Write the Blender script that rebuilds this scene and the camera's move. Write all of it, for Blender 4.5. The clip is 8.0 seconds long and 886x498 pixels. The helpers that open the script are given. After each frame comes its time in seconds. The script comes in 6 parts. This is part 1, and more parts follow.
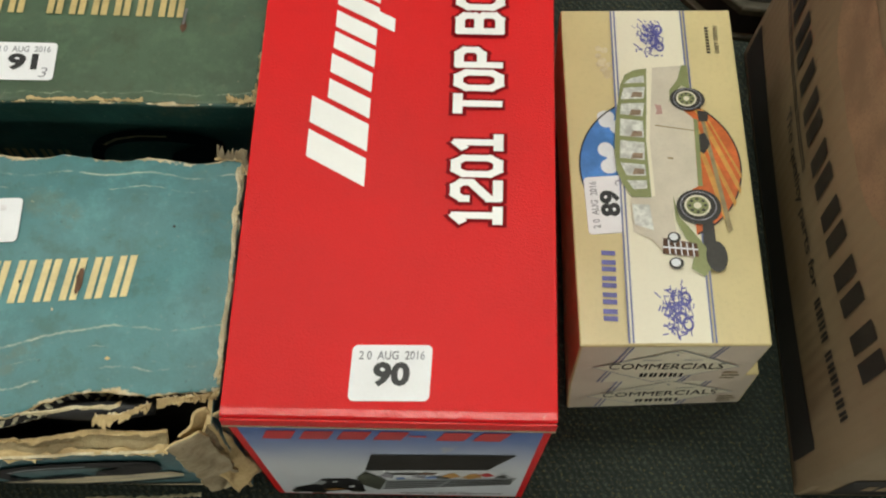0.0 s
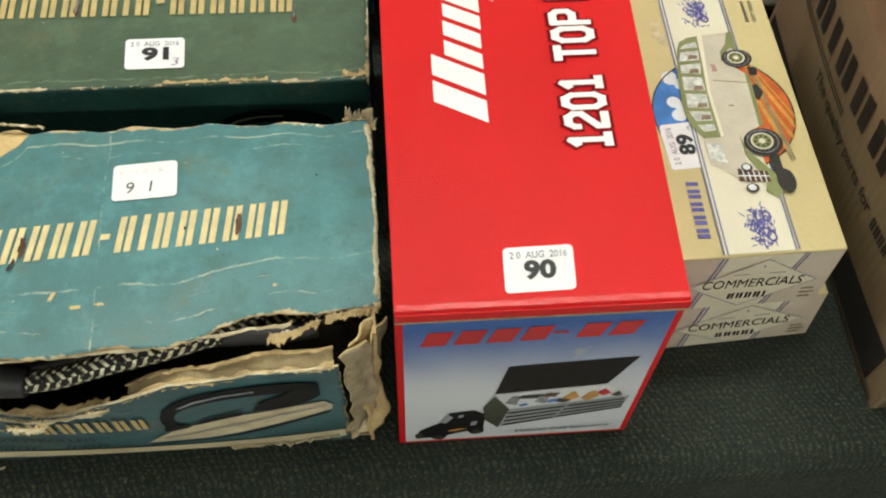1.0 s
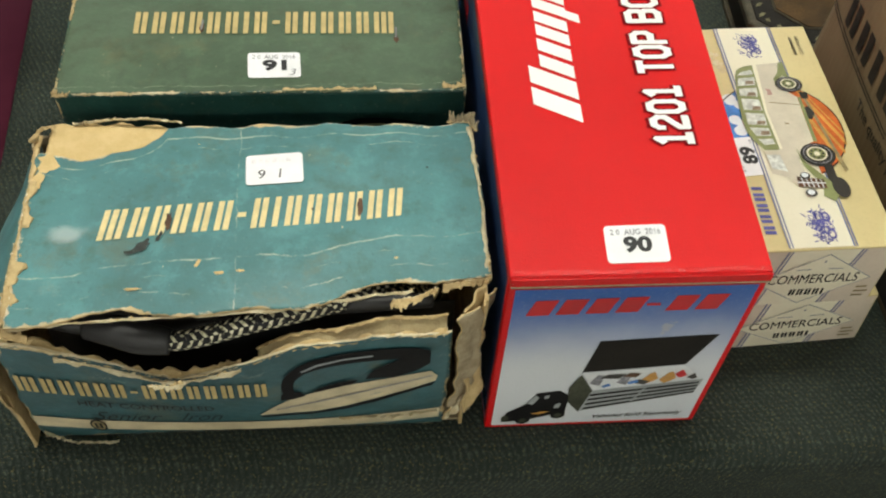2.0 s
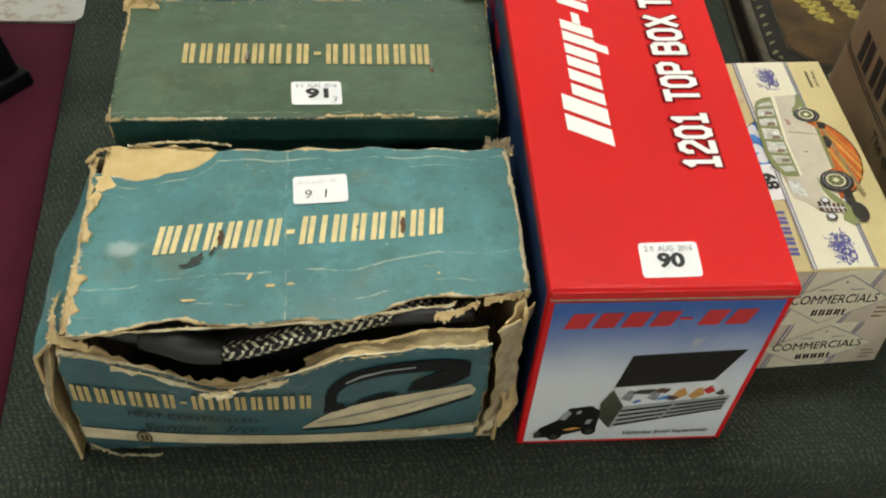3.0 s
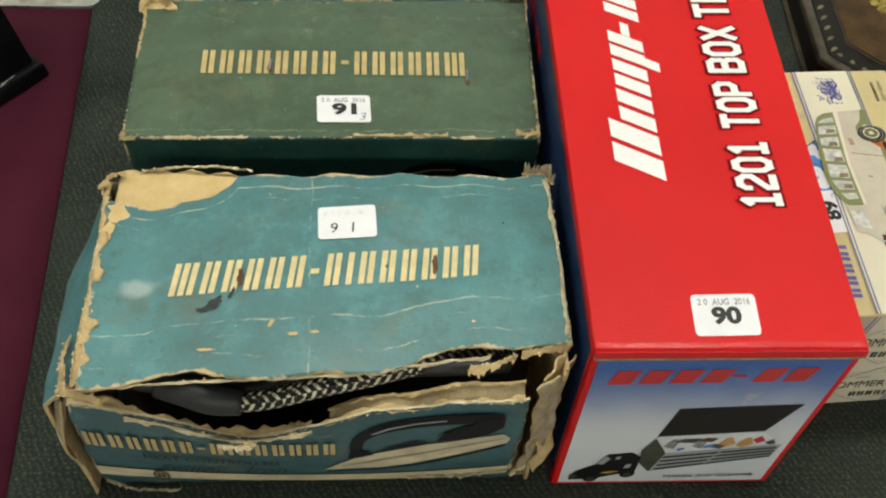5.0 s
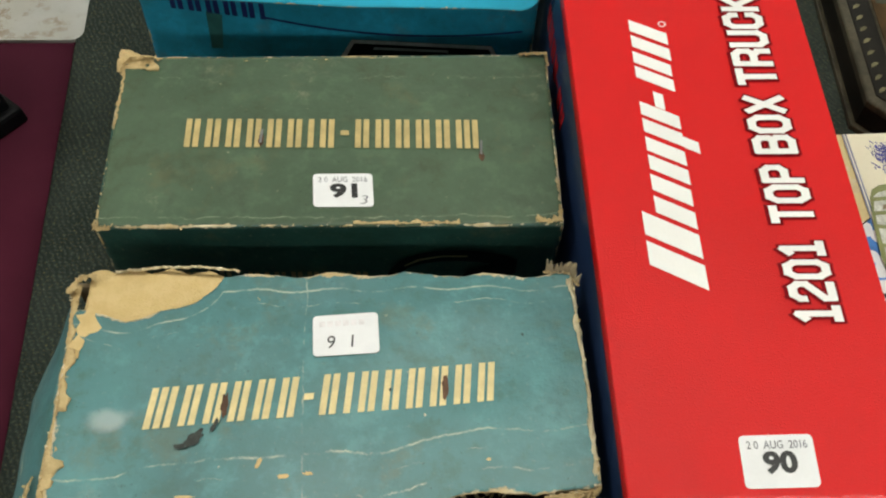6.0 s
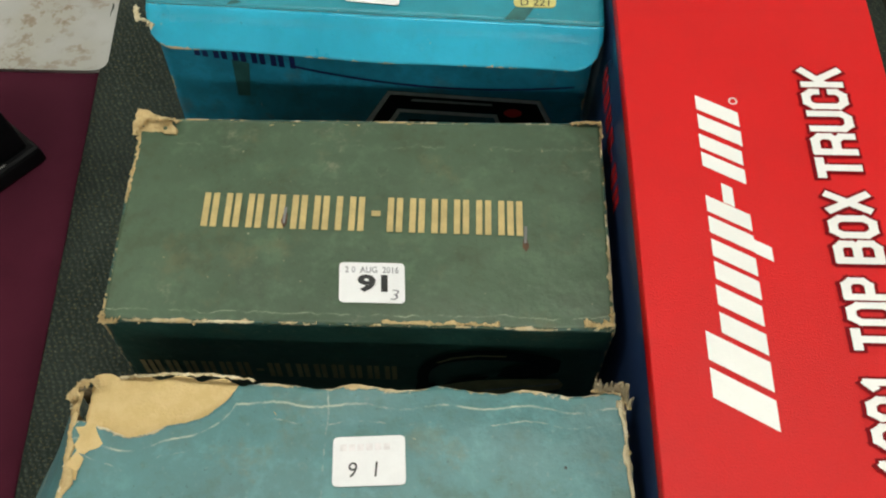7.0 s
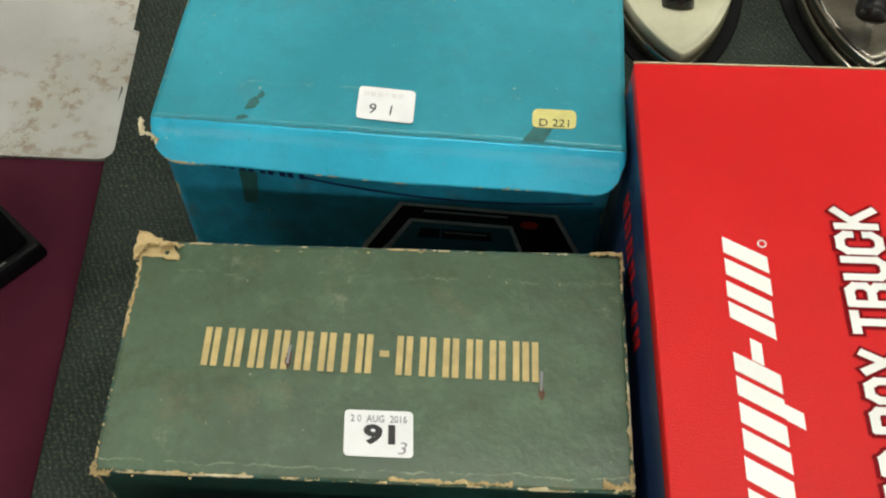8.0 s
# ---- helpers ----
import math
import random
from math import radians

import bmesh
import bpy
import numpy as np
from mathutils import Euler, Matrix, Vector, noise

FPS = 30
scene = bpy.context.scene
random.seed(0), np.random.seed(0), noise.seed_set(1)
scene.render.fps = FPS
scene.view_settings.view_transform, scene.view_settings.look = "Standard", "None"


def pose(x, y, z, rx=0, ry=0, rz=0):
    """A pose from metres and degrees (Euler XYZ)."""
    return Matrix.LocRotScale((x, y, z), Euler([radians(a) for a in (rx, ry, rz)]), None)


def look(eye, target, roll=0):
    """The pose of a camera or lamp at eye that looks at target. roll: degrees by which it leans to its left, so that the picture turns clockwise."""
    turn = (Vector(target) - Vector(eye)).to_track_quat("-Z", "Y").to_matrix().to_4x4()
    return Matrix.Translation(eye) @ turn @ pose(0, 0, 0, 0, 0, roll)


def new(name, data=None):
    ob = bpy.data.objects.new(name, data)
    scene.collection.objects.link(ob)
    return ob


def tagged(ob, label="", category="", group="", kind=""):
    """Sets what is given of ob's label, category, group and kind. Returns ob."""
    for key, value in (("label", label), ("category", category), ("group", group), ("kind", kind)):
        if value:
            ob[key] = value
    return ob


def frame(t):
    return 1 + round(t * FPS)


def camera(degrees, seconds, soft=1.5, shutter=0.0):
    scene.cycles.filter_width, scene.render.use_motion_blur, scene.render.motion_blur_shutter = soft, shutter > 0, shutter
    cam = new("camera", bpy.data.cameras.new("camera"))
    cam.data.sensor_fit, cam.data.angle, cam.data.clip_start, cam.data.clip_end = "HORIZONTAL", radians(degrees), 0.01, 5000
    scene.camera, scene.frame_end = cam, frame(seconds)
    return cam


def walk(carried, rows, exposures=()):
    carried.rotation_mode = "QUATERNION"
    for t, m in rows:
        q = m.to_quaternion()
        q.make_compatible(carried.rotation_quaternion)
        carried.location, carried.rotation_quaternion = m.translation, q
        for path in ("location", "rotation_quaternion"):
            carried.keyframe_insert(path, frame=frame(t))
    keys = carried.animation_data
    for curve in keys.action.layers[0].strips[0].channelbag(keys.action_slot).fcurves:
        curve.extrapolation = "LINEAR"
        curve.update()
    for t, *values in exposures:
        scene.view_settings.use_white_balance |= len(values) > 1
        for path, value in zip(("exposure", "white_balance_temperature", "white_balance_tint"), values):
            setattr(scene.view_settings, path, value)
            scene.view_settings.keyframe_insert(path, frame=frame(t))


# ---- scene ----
cam = camera(53.2, 8.0, soft=2.1)
PATH = [
    (0, (0.076, -0.086, 1.234), (0.115, 0.773, -0.572), 3.7),
    (0.5, (0.037, -0.136, 1.23), (0.124, 0.814, -0.528), 3.0),
    (1, (-0.003, -0.175, 1.234), (0.131, 0.88, -0.46), 3.5),
    (1.5, (-0.039, -0.212, 1.239), (0.113, 0.931, -0.395), 4.3),
    (3, (-0.086, -0.261, 1.247), (0.069, 1.024, -0.278), 4.5),
    (3.5, (-0.091, -0.265, 1.251), (0.07, 1.041, -0.255), 4.6),
    (4, (-0.091, -0.268, 1.251), (0.071, 1.019, -0.272), 4.7),
    (4.2, (-0.091, -0.263, 1.251), (0.064, 1.01, -0.283), 4.7),
    (5.3, (-0.088, -0.174, 1.251), (0.003, 0.999, -0.367), 3.6),
    (5.5, (-0.088, -0.157, 1.248), (0.005, 1.009, -0.374), 3.6),
    (6, (-0.086, -0.114, 1.247), (-0.011, 1.024, -0.396), 3.0),
    (6.5, (-0.085, -0.077, 1.242), (-0.048, 1.024, -0.428), 2.1),
    (7, (-0.086, -0.038, 1.245), (-0.093, 1.048, -0.434), 1.3),
    (7.5, (-0.093, -0.011, 1.256), (-0.122, 1.093, -0.411), 1.3),
    (8, (-0.089, 0.023, 1.26), (-0.122, 1.144, -0.396), 1.2),
]
walk(cam, [(t, look(eye, target, roll)) for t, eye, target, roll in PATH], [(0, -0.24), (0.5, -0.16), (1, 0.10), (1.5, 0.16), (3, 0.03), (4.2, 0.03), (5.5, -0.08), (6.5, -0.16), (8, -0.10)])

# ---- light: an auction hall under rows of fluorescent ceiling lights ----
world = bpy.data.worlds.new("world")
scene.world = world
world.use_nodes = True
world.node_tree.nodes["Background"].inputs[0].default_value = (0.8, 0.85, 1.0, 1)
world.node_tree.nodes["Background"].inputs[1].default_value = 0.05
LIGHT_ROWS = [(-2.0, 0.5), (0.2, 0.5), (2.4, 0.5), (-2.0, 4.3), (0.2, 4.3), (2.4, 4.3), (-2.0, -2.8), (0.2, -2.8), (2.4, -2.8)]
LIGHT_POWER = 15.0
for lx, ly in LIGHT_ROWS:
    lamp = bpy.data.lights.new("ceiling_lamp", "AREA")
    lamp.shape, lamp.size, lamp.size_y, lamp.energy = "RECTANGLE", 1.5, 0.28, LIGHT_POWER * (0.95 if ly < 0 else 0.85 if ly > 1 else 1.13)
    lamp.color = (0.98, 1.0, 0.86)
    new("ceiling_lamp", lamp).matrix_world = pose(lx, ly, 2.86)


# ---- materials ----
class Nodes:
    """Short hand for a node tree."""

    def __init__(self, name):
        self.m = bpy.data.materials.new(name)
        self.m.use_nodes = True
        self.t = self.m.node_tree
        self.b = self.t.nodes["Principled BSDF"]
        self.tc = self.t.nodes.new("ShaderNodeTexCoord")

    def put(self, socket, value):
        if hasattr(value, "is_output"):
            self.t.links.new(value, socket)
        else:
            socket.default_value = value

    def math(self, op, a, b=0.0, c=0.0, clamp=False):
        n = self.t.nodes.new("ShaderNodeMath")
        n.operation, n.use_clamp = op, clamp
        for s, v in zip(n.inputs, (a, b, c)):
            self.put(s, v)
        return n.outputs[0]

    def noise(self, scale, detail=3.0, vec=None, rough=0.55):
        n = self.t.nodes.new("ShaderNodeTexNoise")
        self.put(n.inputs["Vector"], vec or self.tc.outputs["Object"])
        n.inputs["Scale"].default_value, n.inputs["Detail"].default_value = scale, detail
        n.inputs["Roughness"].default_value = rough
        return n.outputs["Fac"]

    def step(self, x, a, b):
        """0 at a, 1 at b, smooth between."""
        n = self.t.nodes.new("ShaderNodeMapRange")
        n.interpolation_type = "SMOOTHSTEP"
        for s, v in zip(n.inputs, (x, a, b, 0.0, 1.0)):
            self.put(s, v)
        return n.outputs[0]

    def mix(self, f, a, b, kind="MIX"):
        n = self.t.nodes.new("ShaderNodeMix")
        n.data_type, n.blend_type = "RGBA", kind
        self.put(n.inputs[0], f)
        for s, v in ((n.inputs[6], a), (n.inputs[7], b)):
            self.put(s, (*v, 1) if isinstance(v, tuple) and len(v) == 3 else v)
        return n.outputs[2]

    def uv(self):
        n = self.t.nodes.new("ShaderNodeSeparateXYZ")
        self.put(n.inputs[0], self.tc.outputs["UV"])
        return n.outputs

    def xyz(self):
        n = self.t.nodes.new("ShaderNodeSeparateXYZ")
        self.put(n.inputs[0], self.tc.outputs["Object"])
        return n.outputs

    def attr(self, name):
        n = self.t.nodes.new("ShaderNodeAttribute")
        n.attribute_name = name
        return n.outputs["Fac"]

    def bump(self, height, strength, distance=0.001):
        n = self.t.nodes.new("ShaderNodeBump")
        n.inputs["Strength"].default_value, n.inputs["Distance"].default_value = strength, distance
        self.put(n.inputs["Height"], height)
        self.put(self.b.inputs["Normal"], n.outputs[0])

    def done(self, colour, rough=0.5, metal=0.0, spec=0.5):
        self.put(self.b.inputs["Base Color"], (*colour, 1) if isinstance(colour, tuple) else colour)
        self.put(self.b.inputs["Roughness"], rough)
        self.b.inputs["Metallic"].default_value = metal
        self.b.inputs["Specular IOR Level"].default_value = spec
        return self.m


def shade(c, k):
    return tuple(min(1.0, v * k) for v in c)


def plain(name, c, rough=0.5, var=0.12, big=25, fine=700, bump=0.1, metal=0.0, spec=0.5):
    """A printed or painted surface with mottling at two scales and a fine grain."""
    n = Nodes(name)
    a, b = n.noise(big, 4), n.noise(fine, 2)
    col = n.mix(n.step(a, 0.3, 0.7), shade(c, 1 - var), shade(c, 1 + var))
    col = n.mix(n.math("MULTIPLY", n.step(b, 0.45, 0.75), 0.3 * var / 0.12), col, shade(c, 0.75))
    if bump:
        n.bump(b, bump)
    r = n.math("MULTIPLY_ADD", a, 0.2, rough - 0.1)
    return n.done(col, r, metal, spec)


def fibrous(name, light, mid, dark):
    """Torn board: layered pale and brown fibres."""
    n = Nodes(name)
    a, b, c = n.noise(130, 5, rough=0.7), n.noise(800, 3), n.noise(38, 4)
    col = n.mix(n.step(a, 0.36, 0.62), mid, light)
    col = n.mix(n.math("MULTIPLY", n.step(c, 0.5, 0.68), 0.6), col, dark)
    col = n.mix(n.math("MULTIPLY", b, 0.35), col, mid)
    n.bump(n.math("ADD", a, b), 0.7)
    return n.done(col, 0.92, spec=0.2)


BOARD = (0.56, 0.42, 0.22)
PALE_BOARD = (0.72, 0.64, 0.46)


def worn(name, c, dirt, creases=(), flecks=0.5, edge=0.0022, rough=0.42, tan=BOARD, scuffs=0.5, spots=0.0, crack=None, scuff=None, grime=1.0):
    """Old printed paper on board: rubbed through at the edges, cracked along creases, mottled and spotted."""
    n = Nodes(name)
    big, mid, fine = n.noise(9, 5), n.noise(60, 4), n.noise(900, 2)
    u, v, _ = n.uv()
    col = n.mix(n.step(big, 0.32, 0.68), shade(c, 0.86), shade(c, 1.12))
    col = n.mix(n.math("MULTIPLY", n.step(mid, 0.5, 0.8), 0.35), col, dirt)
    col = n.mix(n.math("MULTIPLY", n.step(n.noise(14, 6, rough=0.7), 0.56, 0.74), 0.35 + spots), col, dirt)
    col = n.mix(n.math("MULTIPLY", n.step(n.noise(32, 5, rough=0.75), 0.6, 0.78), 0.3 * scuffs), col, shade(PALE_BOARD, 0.9))
    col = n.mix(n.math("MULTIPLY", fine, 0.18), col, shade(c, 0.6))
    cloud = n.noise(42, 9, rough=0.72)
    col = n.mix(n.math("MULTIPLY", n.step(cloud, 0.5, 0.66), 0.5 * grime), col, shade(c, 1.5))
    col = n.mix(n.math("MULTIPLY", n.step(cloud, 0.49, 0.34), 0.6 * grime), col, (c[0] * 0.75, c[1] * 0.62, c[2] * 0.5))
    col = n.mix(n.math("MULTIPLY", n.step(n.noise(23, 7, rough=0.7), 0.54, 0.68), 0.34 * grime), col, (0.15, 0.135, 0.06))
    col = n.mix(n.math("MULTIPLY", n.step(n.noise(480, 3), 0.68, 0.73), 0.5), col, shade(c, 0.3))
    lost = n.math("MULTIPLY", n.step(n.noise(210, 3), 0.735, 0.76), flecks)
    wob = n.math("ADD", n.math("MULTIPLY_ADD", n.noise(190, 5, rough=0.7), 0.007, -0.0035), n.math("MULTIPLY_ADD", n.noise(34, 4), 0.011, -0.0048))
    rub = n.step(n.math("ADD", n.attr("edge"), wob), edge, edge * 0.35)
    lost = n.math("MAXIMUM", lost, rub)
    cracks = n.math("MULTIPLY", n.step(n.noise(420, 3), 0.62, 0.75), 0.12)
    for along, at, sway, width, gaps in creases:
        a, b = (u, v) if along == "u" else (v, u)
        mapping = n.t.nodes.new("ShaderNodeCombineXYZ")
        n.put(mapping.inputs[0], a)
        n.put(mapping.inputs[1], float(at * 37))
        w = n.math("MULTIPLY_ADD", n.noise(30, 12, mapping.outputs[0], 0.8), 2 * sway, at - sway)
        d = n.math("ABSOLUTE", n.math("SUBTRACT", b, w))
        line = n.step(d, width, width * 0.3)
        cracks = n.math("MAXIMUM", cracks, n.math("MULTIPLY", line, n.step(n.noise(60, 5, rough=0.7), gaps, gaps + 0.25)))
    board = n.mix(n.step(n.noise(70, 4), 0.35, 0.7), tan, PALE_BOARD)
    if scuff:
        du, dv = n.math("SUBTRACT", u, scuff[0]), n.math("SUBTRACT", v, scuff[1])
        r = n.math("SQRT", n.math("ADD", n.math("MULTIPLY", du, du), n.math("MULTIPLY", n.math("MULTIPLY", dv, dv), 2.2)))
        r = n.math("MULTIPLY_ADD", n.noise(120, 4), 0.008, n.math("SUBTRACT", r, 0.004))
        col = n.mix(n.math("MULTIPLY", n.step(r, scuff[2], scuff[2] * 0.3), 0.6), col, (0.46, 0.53, 0.54))
    col = n.mix(cracks, col, crack or PALE_BOARD)
    col = n.mix(lost, col, board)
    n.bump(n.math("ADD", n.math("MULTIPLY", lost, -0.5), n.math("MULTIPLY_ADD", mid, 0.6, n.math("MULTIPLY_ADD", n.noise(24, 5), 3.4, n.math("MULTIPLY", fine, 0.15)))), 0.55)
    return n.done(col, n.math("MAXIMUM", n.math("MULTIPLY_ADD", big, 0.25, rough - 0.12), n.math("MULTIPLY", lost, 0.85)))


def felt_material():
    n = Nodes("green_woven_cloth")
    x, y, z = n.xyz()
    s = n.math("SUBTRACT", y, z)
    drift = n.math("MULTIPLY", n.noise(120, 4), 9.0)
    row = n.math("MULTIPLY_ADD", s, 330.0, n.math("MULTIPLY", drift, 0.18))
    warp = n.math("SINE", n.math("ADD", n.math("MULTIPLY_ADD", x, 1500.0, drift), n.math("MULTIPLY", row, 2.4)))
    weft = n.math("SINE", n.math("MULTIPLY", row, 6.283))
    knot = n.math("MULTIPLY", n.math("MULTIPLY_ADD", warp, 0.5, 0.5), n.math("MULTIPLY_ADD", weft, 0.35, 0.65))
    fuzz, big, mid = n.noise(1500, 4), n.noise(12, 4), n.noise(300, 4, rough=0.7)
    col = n.mix(n.step(big, 0.3, 0.7), (0.020, 0.028, 0.024), (0.032, 0.042, 0.036))
    col = n.mix(n.math("MULTIPLY", n.math("MULTIPLY", knot, n.step(fuzz, 0.35, 0.65)), n.step(mid, 0.35, 0.6)), col, (0.115, 0.135, 0.112))
    col = n.mix(n.math("MULTIPLY", n.step(n.noise(620, 2), 0.61, 0.67), 0.6), col, (0.17, 0.145, 0.06))
    col = n.mix(n.math("MULTIPLY", n.step(n.noise(330, 2), 0.75, 0.78), 0.6), col, (0.3, 0.29, 0.24))
    n.bump(n.math("ADD", knot, n.math("MULTIPLY", fuzz, 1.5)), 0.6)
    return n.done(col, 0.95, spec=0.15)


def maroon_material():
    n = Nodes("maroon_cloth")
    fuzz, big = n.noise(1100, 3), n.noise(9, 4)
    col = n.mix(n.step(big, 0.3, 0.7), (0.065, 0.01, 0.023), (0.092, 0.014, 0.031))
    col = n.mix(n.math("MULTIPLY", fuzz, 0.3), col, (0.05, 0.006, 0.018))
    col = n.mix(n.math("MULTIPLY", n.step(n.noise(240, 2), 0.8, 0.82), 0.6), col, (0.5, 0.4, 0.38))
    n.bump(fuzz, 0.4)
    return n.done(col, 0.92, spec=0.15)


def stained_board_material():
    n = Nodes("stained_white_board")
    col = n.mix(n.step(n.noise(7, 4), 0.3, 0.7), (0.36, 0.355, 0.335), (0.48, 0.475, 0.455))
    patch = n.step(n.noise(11, 3), 0.46, 0.6)
    spots = n.step(n.noise(85, 6, rough=0.72), 0.5, 0.6)
    col = n.mix(n.math("MULTIPLY", n.math("MULTIPLY", patch, spots), 0.8), col, (0.21, 0.14, 0.08))
    col = n.mix(n.math("MULTIPLY", patch, 0.2), col, (0.36, 0.31, 0.2))
    col = n.mix(n.math("MULTIPLY", n.step(n.noise(260, 3), 0.74, 0.78), 0.8), col, (0.12, 0.10, 0.09))
    n.bump(n.noise(200, 4), 0.2)
    return n.done(col, 0.55)


def braid_material():
    n = Nodes("braided_flex")
    u, v, _ = n.uv()
    a = n.math("SINE", n.math("MULTIPLY_ADD", u, 1250.0, n.math("MULTIPLY", v, 6.283 * 4)))
    b = n.math("SINE", n.math("MULTIPLY_ADD", u, -1250.0, n.math("MULTIPLY", v, 6.283 * 4)))
    side = n.step(n.math("SINE", n.math("MULTIPLY", v, 6.283 * 4)), -0.1, 0.1)
    k = n.math("MULTIPLY", n.step(n.mix(side, n.math("MULTIPLY", a, 1.0), b), 0.15, 0.5), n.step(n.noise(300, 2), 0.4, 0.5))
    n.bump(n.math("ADD", a, b), 0.6)
    return n.done(n.mix(k, (0.012, 0.012, 0.014), (0.72, 0.68, 0.5)), 0.8)


def picture_sky():
    """Printed picture: blue at the top running out to white."""
    n = Nodes("printed_sky")
    z = n.xyz()[2]
    f = n.math("MULTIPLY_ADD", n.noise(30, 3), 0.02, n.math("SUBTRACT", z, 0.01))
    col = n.mix(n.step(f, 0.062, 0.142), (0.68, 0.72, 0.78), (0.022, 0.11, 0.42))
    col = n.mix(n.math("MULTIPLY", n.step(n.noise(500, 2), 0.5, 0.8), 0.15), col, (0.4, 0.45, 0.5))
    col = n.mix(n.math("MULTIPLY", n.step(n.noise(40, 4), 0.66, 0.7), 0.4), col, (0.6, 0.55, 0.42))
    return n.done(col, 0.28)


def scuffed_fold():
    """Glossy red card rubbed to pale specks along a fold."""
    n = Nodes("scuffed_red_fold")
    rub = n.step(n.noise(420, 5, rough=0.75), 0.63, 0.72)
    col = n.mix(n.math("MULTIPLY", rub, 0.55), (0.64, 0.01, 0.012), (0.80, 0.42, 0.36))
    n.bump(n.noise(300, 4), 0.4)
    return n.done(col, 0.25, spec=0.5)


def kraft_material():
    n = Nodes("brown_corrugated_board")
    x, y, z = n.xyz()
    col = n.mix(n.step(n.noise(8, 5), 0.3, 0.7), (0.23, 0.17, 0.10), (0.30, 0.225, 0.14))
    flute = n.math("SINE", n.math("MULTIPLY", y, 900.0))
    col = n.mix(n.math("MULTIPLY", n.step(flute, 0.2, 1.0), 0.08), col, (0.2, 0.13, 0.07))
    col = n.mix(n.math("MULTIPLY", n.step(n.noise(350, 3), 0.55, 0.8), 0.3), col, (0.19, 0.125, 0.065))
    n.bump(n.math("ADD", flute, n.noise(60, 4)), 0.12)
    return n.done(col, 0.6)


